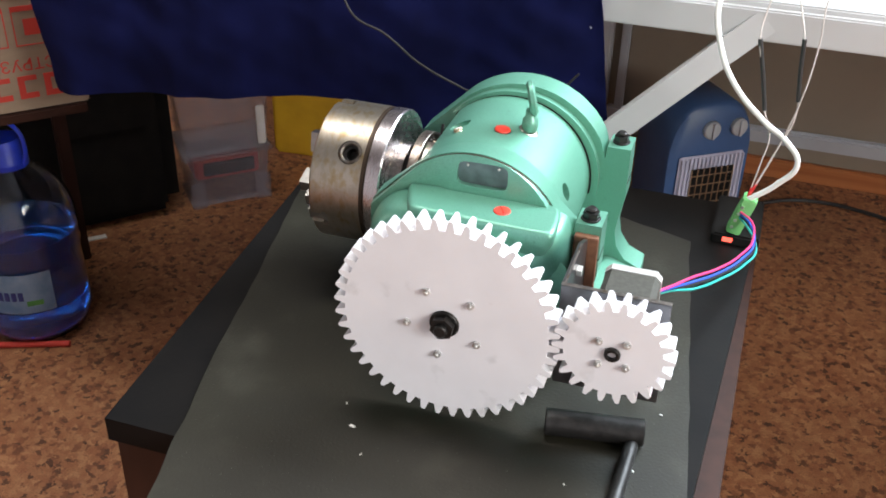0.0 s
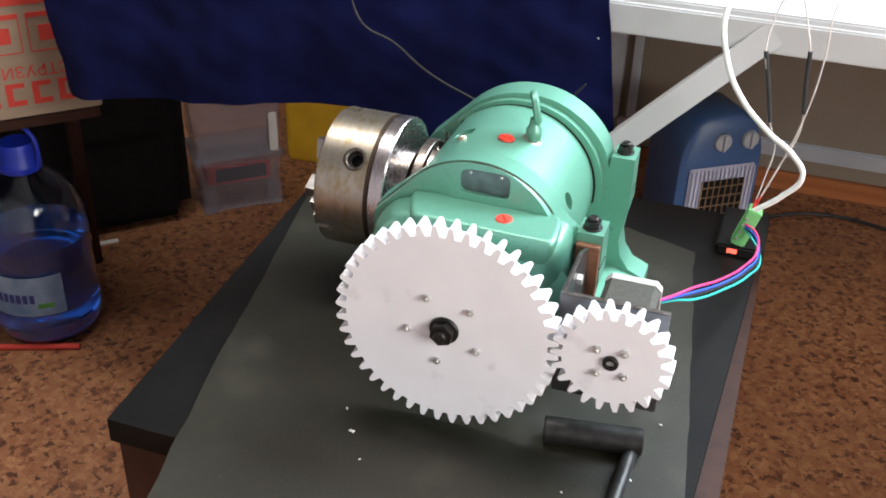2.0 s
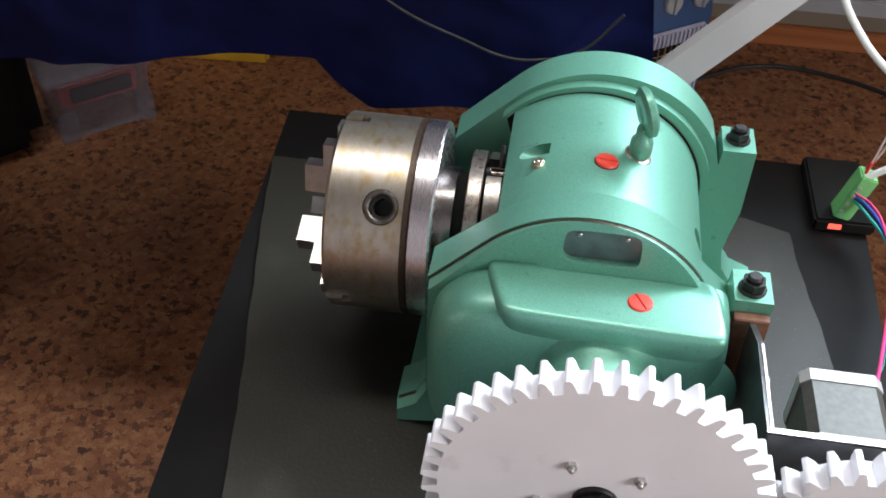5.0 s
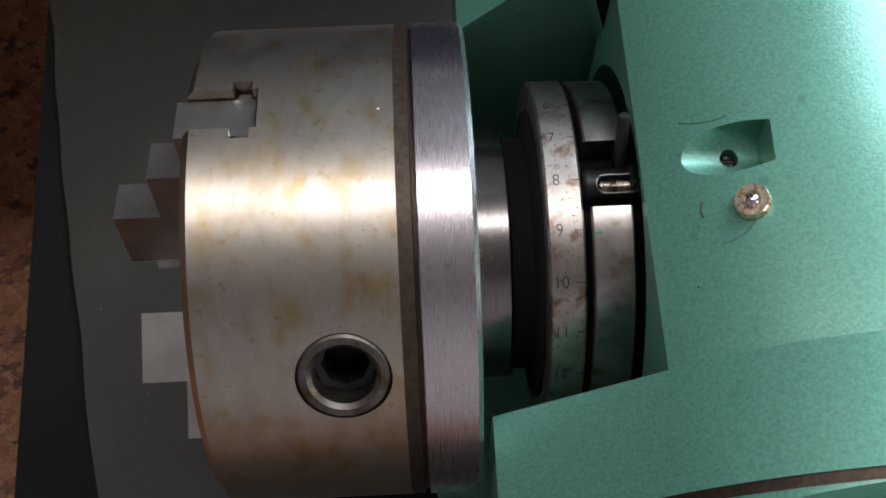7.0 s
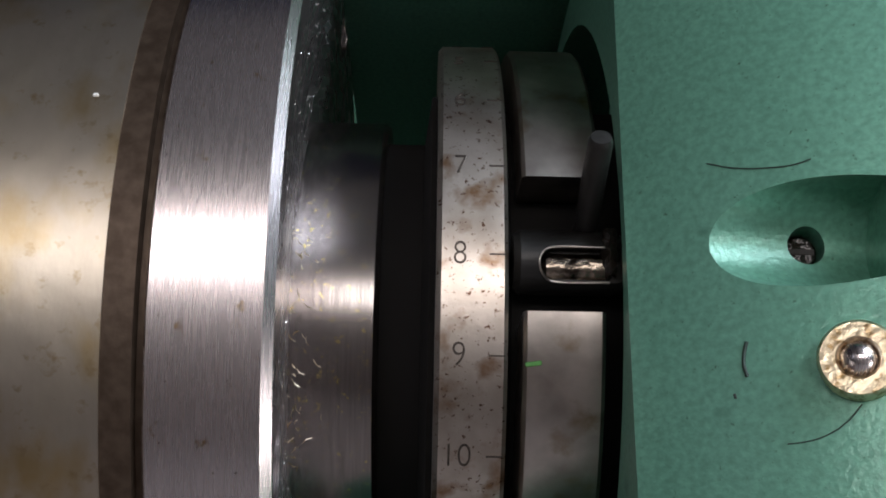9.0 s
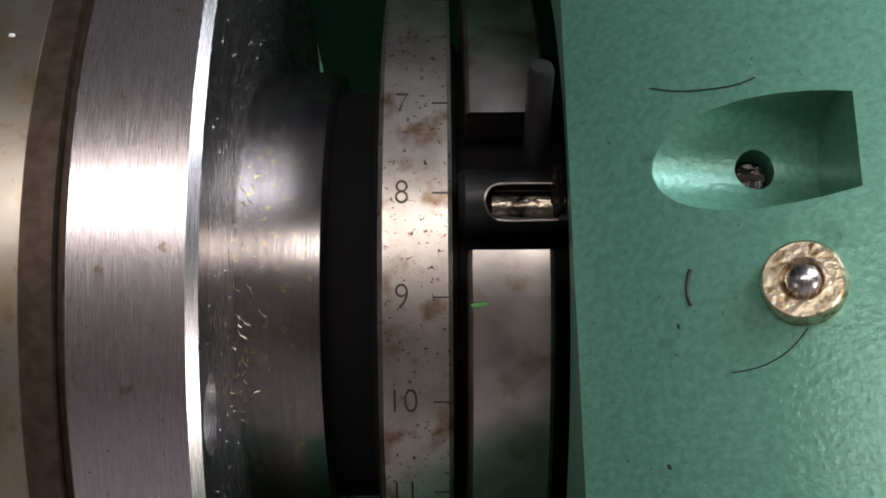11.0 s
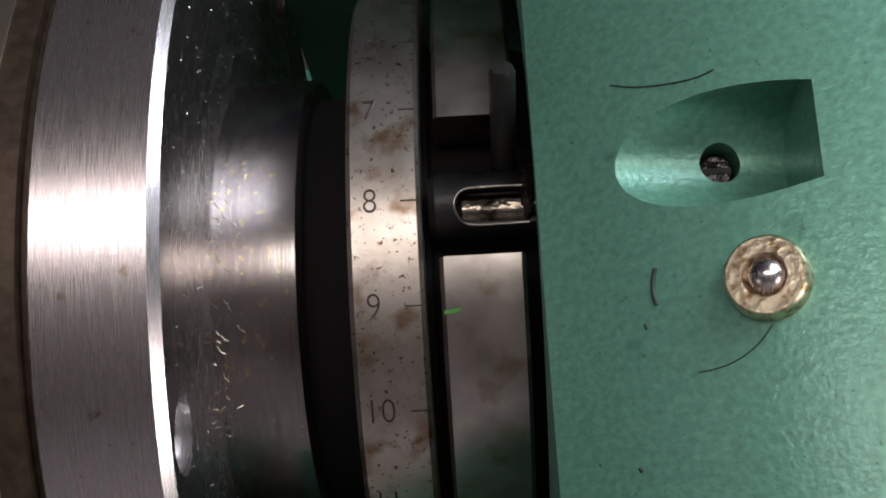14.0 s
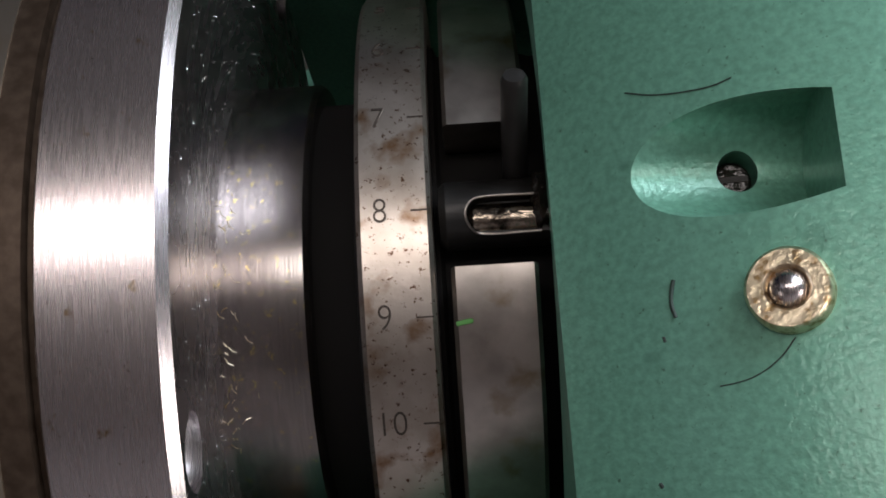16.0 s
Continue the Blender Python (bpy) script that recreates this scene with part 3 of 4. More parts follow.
# lifting eye
eye = empty("lifting_eye")
eye.parent, eye.matrix_parent_inverse = head, head.matrix_basis.inverted()
EF = drum_frame(20.5, -0.003)
part("seat_ring", lathe([(0, 0), (0.0085, 0), (0.0085, 0.0006), (0.0075, 0.0012), (0, 0.0012)], 32, EF @ at(0, 0, -0.0006)), RING_STEEL, eye)
part("stem", lathe([(0, 0), (0.0062, 0), (0.0068, 0.004), (0.0066, 0.010), (0.0045, 0.0125), (0.004, 0.019), (0, 0.019)], 32, at(0.0262, -0.003, 0.168)), GREEN, eye)
disc = lathe([(0, -0.0028), (0.0035, -0.0022), (0.006, -0.0033), (0.0125, -0.0033), (0.0148, -0.0015), (0.0148, 0.0015), (0.0125, 0.0033), (0.006, 0.0033), (0.0035, 0.0022), (0, 0.0028)], 40,
             at(0.0262, -0.002, 0.1965) @ Vector((-0.93, -0.3, -0.2)).to_track_quat("Z", "Y").to_matrix().to_4x4())
part("ring", disc, GREEN, eye)

def on_drum(x, y, lift=0.0):
    return Vector((x, y, H0 + math.sqrt((RD + lift) ** 2 - x * x)))


def drum_line(name, pts, r, label):
    tube([on_drum(x, y, r * 0.2) for x, y in pts], r, name, SCRATCH, head, label, 1)


drum_line("fibre", [(-0.0428, 0.0046), (-0.0405, 0.0034), (-0.0375, 0.0026), (-0.035, 0.0024), (-0.0335, 0.0027)], 0.00009, "thin dark fibre stuck to the paint")
drum_line("scratch", [(-0.0406, -0.016), (-0.0409, -0.0172), (-0.041, -0.0184), (-0.0408, -0.0196)], 0.00022, "short dark paint scratch")
drum_line("scratch", [(-0.038, -0.0266), (-0.0365, -0.0265), (-0.035, -0.0261), (-0.0331, -0.0249), (-0.0317, -0.0233)], 0.00007, "fine dark paint scratch")
drum_line("scratch", [(-0.042, -0.0212), (-0.0419, -0.0217)], 0.00016, "short dark paint scratch")
drum_line("scratch", [(-0.0437, -0.0345), (-0.0435, -0.0349)], 0.0002, "short dark paint scratch")

# front worm cover
flange_o = upright_outline(0.0760, 0.001, -0.0855, 0.12, -45, 1.02, False) + [(0.083, 0.12), (0.086, 0.05), (0.07, 0.026)]
arch = extrude_xz(flange_o, -0.0855, -0.0775)
for v in arch.verts:
    if v.co.y < -0.08:
        d = max(0.0, 0.176 - v.co.z)
        v.co.y = -0.0785 - min(0.0085, d * 0.2)
        v.co.x *= 0.985
bevel(arch, 0.0016, 3, 30)


def eased(o, n=3, k=0.2):
    """The loop with its corners rounded by cutting."""
    for _ in range(n):
        o = [q for (a, b), (c, d) in zip(o, o[1:] + o[:1]) for q in ((a * (1 - k) + c * k, b * (1 - k) + d * k), (a * k + c * (1 - k), b * k + d * (1 - k)))]
    return o


pocket_o = eased(eased([(-0.0128, 0.1502), (0.0292, 0.1502), (0.0286, 0.1698), (-0.0122, 0.1698)], 1, 0.13), 2)
plate_cut = extrude_xz(pocket_o, -0.11, -0.0782)
part("arch_face", cut(arch, [plate_cut], "arch_face", GREEN), None, head)
plate_bm = extrude_xz(pocket_o, -0.0790, -0.0776)
name_plate = part("name_plate", plate_bm, NAMEPLATE, head, "small grey metal name plate")
for x in (-0.0045, 0.0208):
    part("rivet", cylinder(0.0012, 0.0012, at(x, -0.0789, 0.1665) @ TO_FRONT, 12, 0.0003), JAW, name_plate)
body_o = [(-0.083, 0.03), (-0.083, 0.116), (-0.057, 0.1410), (0.074, 0.1405), (0.083, 0.128), (0.086, 0.04), (0.06, 0.022), (-0.055, 0.022)]


def scaled(o, k, y, cx=0.008, cz=0.085):
    return [(cx + (x - cx) * k, y, cz + (z - cz) * k) for x, z in o]


soft_o = eased(body_o)
steps = [(1.0, -0.078), (1.0, -0.090), (0.992, -0.098), (0.97, -0.105), (0.935, -0.1105), (0.88, -0.114), (0.8, -0.1155), (0.7, -0.116)]
part("worm_cover", loft([scaled(soft_o, k, y) for k, y in steps][::-1]), GREEN, head, smooth=60)


def shelf_loop(z, g):
    x0, x1, f0, f1 = -0.0535 - g, 0.0725 + g, -0.1195 - g, -0.1235 - g
    return [(x, y, z) for x, y in eased(eased([(x0, -0.079), (x1, -0.079), (x1 + 0.004, f1), (x0 + 0.013, f0)], 1, 0.07), 2)]


shelf_steps = [(0.105, -0.016), (0.114, -0.009), (0.122, -0.0045), (0.129, -0.001), (0.134, 0.0005), (0.1392, 0.0009), (0.1415, 0.0005), (0.1427, -0.0005), (0.1434, -0.0018), (0.1437, -0.0036)]
part("cover_shelf", loft([shelf_loop(z, g) for z, g in shelf_steps]), GREEN, head, smooth=60)
part("shaft_boss", lathe([(0.044, -0.002), (0.037, 0.003), (0.0325, 0.009), (0.0298, 0.018), (0.028, 0.044), (0.0265, 0.046), (0, 0.046)], 56, at(0.0150, -0.109, 0.0975) @ TO_FRONT), GREEN, head)
part("side_boss", lathe([(0.034, -0.002), (0.028, 0.003), (0.022, 0.006), (0, 0.008)], 48, at(0.058, -0.108, 0.085) @ TO_FRONT), GREEN, head, smooth=70)
part("boss_screw", cylinder(0.0028, 0.003, at(0.0165, -0.142, 0.1252), 16, 0.0004), DARK_STEEL, head)

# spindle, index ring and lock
# Near-black colour stands for shade between hub and index ring, not the steel's own.
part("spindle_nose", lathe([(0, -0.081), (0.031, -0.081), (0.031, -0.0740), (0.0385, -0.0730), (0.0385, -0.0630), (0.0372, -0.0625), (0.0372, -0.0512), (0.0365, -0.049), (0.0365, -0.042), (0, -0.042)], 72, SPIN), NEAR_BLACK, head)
ring = part("index_ring", lathe([(0.039, -0.0722), (0.0455, -0.0722), (0.0462, -0.0716), (0.0462, -0.0641), (0.0457, -0.0636), (0.039, -0.0636)], 120, SPIN), RING_STEEL, head, "steel index ring with stamped numbers")
for n in range(1, 25):
    a = 12.6 - 15 * (n - 7)
    F = spin_frame(-0.0694, 0.0462, a)
    lettering(str(n), 0.0042, F @ at(0, 0, 0.00002) @ Matrix.Diagonal((0.88, 1.0, 1, 1)), "numeral", ENGRAVED, ring, 0.00005, "", 0.00006)
    part("tick", box(-0.0009, 0.0010, -0.00009, 0.00009, -0.0002, 0.00008, m=spin_frame(-0.0650, 0.0462, a)), ENGRAVED, ring)
lock_o = [(0.0370, -0.0618), (0.0452, -0.0618), (0.0458, -0.0613), (0.0458, -0.0525), (0.0453, -0.052), (0.0370, -0.052)]
lock = part("lock_ring", cut(lathe(lock_o + lock_o[:1], 120, SPIN), [box(-0.07, -0.045, -0.0085, 0.0089, H0 + 0.03, H0 + 0.06)], "lock_ring", LOCK_STEEL), None, head, "slotted steel ring behind the numbers")
plunger = empty("index_plunger")
plunger.parent, plunger.matrix_parent_inverse = head, head.matrix_basis.inverted()
PY, PR, PZ = -0.0011, 0.0040, H0 + 0.0410
pin_bm = lathe([(0, 0), (PR - 0.0006, 0), (PR, 0.0008), (PR, 0.0122), (PR - 0.0004, 0.0134), (0, 0.0134)], 40, at(-0.0628, PY, PZ) @ ALONG_X)
slot_cut = [cylinder(0.0020, 0.01, at(-0.0578, PY - 0.0012, PZ + 0.0022), 24, 0.0001), box(-0.0578, -0.046, PY - 0.0032, PY + 0.0008, PZ + 0.0022, PZ + 0.01)]
part("barrel", cut(pin_bm, slot_cut, "barrel", BLACK_STEEL), None, plunger, "black steel barrel with a worn slot")
part("slide", cylinder(0.0019, 0.0088, at(-0.0597, PY - 0.0012, PZ + 0.0013) @ ALONG_X, 24, 0.0008), WORN_SLIDE, plunger, "greasy worn steel slide")
lip = [(-0.0512, 0.0008)] + [(-0.0578 - 0.0020 * math.sin(radians(a)), -0.0012 + 0.0020 * math.cos(radians(a))) for a in range(0, 181, 20)] + [(-0.0512, -0.0032)]
tube([(x, PY + y, PZ + math.sqrt(PR ** 2 - y * y) - 0.0001) for x, y in lip], 0.00015, "slot_edge", LOCK_STEEL, plunger, "worn bright slot edge", 1)
part("pin", lathe([(0, 0), (0.0015, 0), (0.0015, 0.0185), (0.0012, 0.0192), (0, 0.0193)], 24, at(-0.0537, 0.0014, H0 + 0.038) @ Matrix.Rotation(radians(-24), 4, "X")), BLACK_STEEL, plunger)
blob = bmesh.new()
bmesh.ops.create_icosphere(blob, subdivisions=3, radius=1)
for v in blob.verts:
    k = 1 + 0.35 * noise.noise(v.co * 2.3)
    v.co = Vector((-0.0511 + 0.0013 * v.co.x * k, PY + 0.0006 + 0.0034 * v.co.y * k, PZ + 0.0020 + 0.0026 * v.co.z * k))
part("grease", blob, GREASE, plunger, "lump of shiny black grease", 70)
part("paint_chip", box(-0.0010, 0.0010, -0.0003, 0.0003, -0.0001, 0.0001, 0.0001, m=spin_frame(-0.0606, 0.0458, -18.5) @ Matrix.Rotation(0.15, 4, "Z")), LEAF, lock, "tiny green paint chip")

# chuck
chuck = empty("chuck", (-0.12, 0, H0))
chuck.parent, chuck.matrix_parent_inverse = head, head.matrix_basis.inverted()
chuck["label"] = "oil-stained steel three-jaw chuck"
body = lathe([(0.017, -0.108), (0.017, -0.1525), (0.0605, -0.153), (0.0625, -0.1512), (0.0625, -0.1062), (0.017, -0.1062)], 120, SPIN)
cutters = []
for k in range(3):
    R3 = at(0, 0, H0) @ Matrix.Rotation(radians(-(11 + 120 * k)), 4, "X")
    cutters.append(box(-0.16, -0.1365, -0.0058, 0.0058, 0.01, 0.07, m=R3))
    cutters.append(box(-0.1425, -0.138, -0.0085, 0.0085, 0.01, 0.07, m=R3))
    cutters.append(cylinder(0.0107, 0.03, spin_frame(-0.1193, 0.045, -47.5 + 120 * k), 48, 0.0001))
part("chuck_body", cut(body, cutters, "chuck_body", CHUCK), None, chuck)
for k in range(3):
    F = spin_frame(-0.1193, 0.0, -47.5 + 120 * k)
    part("key_socket", lathe([(0.0082, 0.0622), (0.0098, 0.0621), (0.0104, 0.0615), (0.0104, 0.050), (0.0072, 0.050), (0.0072, 0.0612), (0.0082, 0.0622)], 48, F), KEY_STEEL, chuck, "stained steel key socket ring")
    part("key_pinion", lathe([(0.0074, 0.044), (0.0074, 0.0560), (0.0055, 0.0557), (0.0055, 0.047), (0, 0.047)], 8, F), BLACK_STEEL, chuck)
    R3 = at(0, 0, H0) @ Matrix.Rotation(radians(-(11 + 120 * k)), 4, "X")
    jaw = extrude_xz([(-0.1765, 0.012), (-0.1375, 0.012), (-0.1375, 0.059), (-0.1555, 0.059), (-0.1555, 0.0454), (-0.1648, 0.0454), (-0.1648, 0.0304), (-0.1765, 0.0304)], -0.0054, 0.0054, 0.0005)
    jaw.transform(R3)
    guide = box(-0.1418, -0.1385, -0.008, 0.008, 0.013, 0.0585, 0.0004, m=R3)
    part("jaw", jaw, JAW, chuck, "stepped ground steel jaw")
    part("jaw_guide", guide, JAW, chuck)
part("groove", lathe([(0.05, -0.1062), (0.06235, -0.1062), (0.06235, -0.1030), (0.0612, -0.1028), (0.0612, -0.1016), (0.05, -0.1016)], 120, SPIN), GROOVE, chuck)
flange = lathe([(0.026, -0.1018), (0.0623, -0.1018), (0.0625, -0.1016), (0.0625, -0.0899), (0.0616, -0.0888), (0.058, -0.0888), (0.0365, -0.0908), (0.026, -0.0910)], 120, SPIN)
part("hub", lathe([(0.026, -0.0915), (0.0342, -0.0913), (0.0342, -0.0801), (0.0336, -0.0794), (0.026, -0.0794)], 120, SPIN), HUB_STEEL, chuck, "polished dark steel hub")
fl_cut = [cylinder(0.0043, 0.02, at(-0.1005, *spin_at(0, 0.0563, -29.5 + 120 * k).yz) @ ALONG_X, 32, 0.0001) for k in range(3)]
flange_part = part("back_plate", cut(flange, fl_cut, "back_plate", STEEL, 30), None, chuck, "bright turned steel back plate")
for k in range(3):
    part("bolt", lathe([(0, 0), (0.0036, 0), (0.0036, 0.0087), (0.0031, 0.0093), (0.0019, 0.0093), (0.0018, 0.0065), (0, 0.0065)], 24, at(-0.1005, *spin_at(0, 0.0558, -30.2 + 120 * k).yz) @ ALONG_X), ZINC, flange_part)



def flecks(name, spots, mat, parent, label):
    """One mesh of tiny slivers: each spot is a frame, a length and a thickness."""
    bm = bmesh.new()
    for m, a, b in spots:
        ring_a = [bm.verts.new(m @ Vector((-a, y, z))) for y, z in ((-b, 0), (b, 0), (0, b))]
        mid = [bm.verts.new(m @ Vector((0, y + a * 0.3, z + b))) for y, z in ((-b, 0), (b, 0), (0, b))]
        ring_b = [bm.verts.new(m @ Vector((a, y, z))) for y, z in ((-b, 0), (b, 0), (0, b))]
        for p, q in ((ring_a, mid), (mid, ring_b)):
            for k in range(3):
                bm.faces.new((p[k], p[(k + 1) % 3], q[(k + 1) % 3], q[k]))
        bm.faces.new(ring_a)
        bm.faces.new(ring_b[::-1])
    return part(name, bm, mat, parent, label, 0)


dice = random.Random(7)
spots = []
for k in range(48):
    x = -0.0908 + min(0.008, abs(dice.gauss(0, 0.0016)))
    spots.append((spin_frame(x, 0.03422, dice.uniform(-46, 12)) @ Matrix.Rotation(dice.uniform(0.6, 2.6), 4, "Z"), dice.uniform(0.00012, 0.0008), dice.uniform(0.00003, 0.00006)))
flecks("swarf", spots, BRASS, flange_part, "fine yellow metal shavings")
spots = []
for k in range(320):
    r, a = dice.uniform(0.0365, 0.0575), dice.uniform(-80, 80)
    x = -0.0908 + (r - 0.0365) / 0.0215 * 0.0020
    spots.append((at(*spin_at(x, r, a)) @ Matrix.Rotation(radians(-a), 4, "X") @ Matrix.Rotation(dice.uniform(0, 3), 4, "X"), dice.uniform(0.00005, 0.00014), dice.uniform(0.00004, 0.00009)))
flecks("metal_dust", spots, ZINC, flange_part, "pale metal dust")
spots = [(spin_frame(dice.uniform(-0.101, -0.091), 0.06251, dice.uniform(-60, 60)) @ Matrix.Rotation(dice.uniform(0, 3), 4, "Z"), dice.uniform(0.00006, 0.00018), 0.00005) for k in range(60)]
flecks("rust_spots", spots, GROOVE, flange_part, "small brown spots")
part("paper_chip", box(-0.0003, 0.0003, -0.0002, 0.0002, -0.0001, 0.0002, 0.0001, m=spin_frame(-0.1095, 0.0625, 9)), PAPER, chuck, "tiny white chip")

# gears and motor
def gear(name, n, mod, thick, cx, cy, cz, phase, hub, screws, ring_r, screw_phase, label):
    tip, root, pitch = mod * (n + 2) / 2, mod * (n - 2.5) / 2, mod * n / 2
    o = []
    for k in range(n):
        a = 360 * k / n + phase
        for r, d in ((root, -0.30), (pitch * 0.985, -0.235), (pitch * 1.02, -0.185), (tip * 0.995, -0.12), (tip, -0.06), (tip, 0.06), (tip * 0.995, 0.12), (pitch * 1.02, 0.185), (pitch * 0.985, 0.235), (root, 0.30)):
            t = radians(a + d * 360 / n)
            o.append((cx + r * math.sin(t), cz + r * math.cos(t)))
    g = empty(name)
    g.parent, g.matrix_parent_inverse = head, head.matrix_basis.inverted()
    g["label"] = label
    part("toothed_disc", extrude_xz(o, cy, cy + thick), PLASTIC, g, smooth=20)
    for k in range(screws):
        t = radians(screw_phase + 360 * k / screws)
        F = at(cx + ring_r * math.sin(t), cy, cz + ring_r * math.cos(t)) @ TO_FRONT
        s = part("screw", join(lathe([(0, 0), (0.0030, 0), (0.0030, 0.0022), (0, 0.0022)], 6, F), cylinder(0.0016, 0.0045, F, 16, 0.0004)), ZINC, g)
    return g


big = gear("large_gear", 44, 0.00374, 0.0145, 0.0155, -0.1972, 0.0979, 2.0, 0, 5, 0.0285, -28, "white plastic spur gear with shiny screws")
part("hub", lathe([(0, 0.0022), (0.0104, 0.0022), (0.0112, 0.0014), (0.0112, 0.0), (0, 0.0)], 40, at(0.0160, -0.1972, 0.0979) @ TO_FRONT), BLACK_STEEL, big)
part("hexagon_nut", bevel(lathe([(0, 0), (0.0092, 0), (0.0092, 0.0062), (0, 0.0062)], 6, at(0.0160, -0.1993, 0.0979) @ TO_FRONT @ Matrix.Rotation(0.3, 4, "Z")), 0.0009, 2), BLACK_STEEL, big)
part("stud_end", cylinder(0.0052, 0.0042, at(0.0160, -0.2052, 0.0979) @ TO_FRONT, 24, 0.001), BLACK_STEEL, big)
part("shaft", cylinder(0.009, 0.035, at(0.0160, -0.185, 0.0979) @ ALONG_Y, 32), BLACK_STEEL, big)
small = gear("small_gear", 22, 0.0036, 0.0145, 0.1385, -0.1972, 0.1020, 6.0, 0, 4, 0.0138, -48, "small white plastic spur gear meshing with the large one")
part("hub", lathe([(0.003, 0.003), (0.005, 0.003), (0.0058, 0.002), (0.0058, 0.0), (0.003, 0.0), (0.003, 0.003)], 32, at(0.1385, -0.1972, 0.1020) @ TO_FRONT), BLACK_STEEL, small)
part("shaft", cylinder(0.003, 0.03, at(0.1385, -0.196, 0.1020) @ ALONG_Y, 24), ZINC, small)
br = empty("motor_bracket")
br.parent, br.matrix_parent_inverse = head, head.matrix_basis.inverted()
part("front_plate", box(0.0935, 0.172, -0.170, -0.1665, 0.045, 0.1325, 0.0008), BRACKET, br)
part("side_plate", bevel(loft([[(0.0935, -0.1663, 0.06), (0.0935, -0.085, 0.06), (0.0935, -0.085, 0.122), (0.0935, -0.11, 0.1325), (0.0935, -0.1663, 0.1325)],
                               [(0.0968, -0.1663, 0.06), (0.0968, -0.085, 0.06), (0.0968, -0.085, 0.122), (0.0968, -0.11, 0.1325), (0.0968, -0.1663, 0.1325)]]), 0.0006), BRACKET, br)
for y, z in ((-0.125, 0.118), (-0.148, 0.112), (-0.13, 0.085)):
    part("bolt", bevel(lathe([(0, 0), (0.0045, 0), (0.0045, 0.004), (0, 0.004)], 6, at(0.0968, y, z) @ ALONG_X), 0.0006), ZINC, br)
part("bright_edge", box(0.0935, 0.172, -0.170, -0.1665, 0.1326, 0.1332, 0.0002), LOCK_STEEL, br, "bare steel top edge")
part("bright_edge", box(0.0952, 0.0968, -0.1663, -0.110, 0.1326, 0.1332, 0.0002), LOCK_STEEL, br, "bare steel top edge")
part("spacer", box(0.0852, 0.1045, -0.0835, -0.0768, 0.035, 0.1225, 0.0006), RUST, br, "rusty brown steel spacer")
mo = empty("stepper_motor")
mo.parent, mo.matrix_parent_inverse = head, head.matrix_basis.inverted()
mx, mz, hw = 0.1385, 0.1020, 0.0212


def motor_o(k):
    c = 0.0045
    s = hw * k
    return [(mx - s + c, mz + s), (mx + s - c, mz + s), (mx + s, mz + s - c), (mx + s, mz - s + c), (mx + s - c, mz - s), (mx - s + c, mz - s), (mx - s, mz - s + c), (mx - s, mz + s - c)]


part("front_bell", extrude_xz(motor_o(1.0), -0.1663, -0.157, 0.0006), CAST, mo)
part("core", extrude_xz(motor_o(0.97), -0.1573, -0.1215, 0.0004), MOTOR_CORE, mo)
part("rear_bell", extrude_xz(motor_o(1.0), -0.1217, -0.1140, 0.0008), CAST, mo)


# ---- on the cabinet ----
wrench = empty("wrench", (0.13, -0.172, 0.002))
part("head_bar", cylinder(0.0105, 0.075, at(0.093, -0.179, 0.0128) @ Matrix.Rotation(radians(9), 4, "Z") @ ALONG_X, 32, 0.001), BLACK_STEEL, wrench)
part("handle", cylinder(0.0055, 0.17, at(0.160, -0.17, 0.0078) @ Matrix.Rotation(radians(-2), 4, "Z") @ TO_FRONT, 24, 0.001), BLACK_STEEL, wrench)
tagged(wrench, "black steel tee wrench lying on the rubber mat", "wrench")

drv = empty("driver_board", (0.2, 0.18, 0.0))
part("case", box(0.185, 0.232, 0.155, 0.24, 0.0003, 0.012, 0.002), NEAR_BLACK, drv)
part("red_led", box(0.196, 0.206, 0.1545, 0.156, 0.004, 0.009, 0.0004), LED, drv, "small glowing red indicator")
tagged(drv, "small black driver module with a red light on the cabinet", "electronics")
con = empty("terminal_block", (0.206, 0.166, 0.012))
CF = at(0.2045, 0.166, 0.012) @ Matrix.Rotation(radians(16), 4, "Y")
cb = box(-0.007, 0.007, -0.008, 0.008, 0, 0.042, 0.001, m=CF)
part("green_body", cb, CONNECTOR, con)
for k in range(4):
    part("screw", cylinder(0.0017, 0.001, CF @ at(-0.004 + 0.0 * k, -0.0086, 0.008 + 0.008 * k) @ TO_FRONT, 12, 0.0002), ZINC, con)
tagged(con, "green plug-in terminal block standing on a black module", "connector")

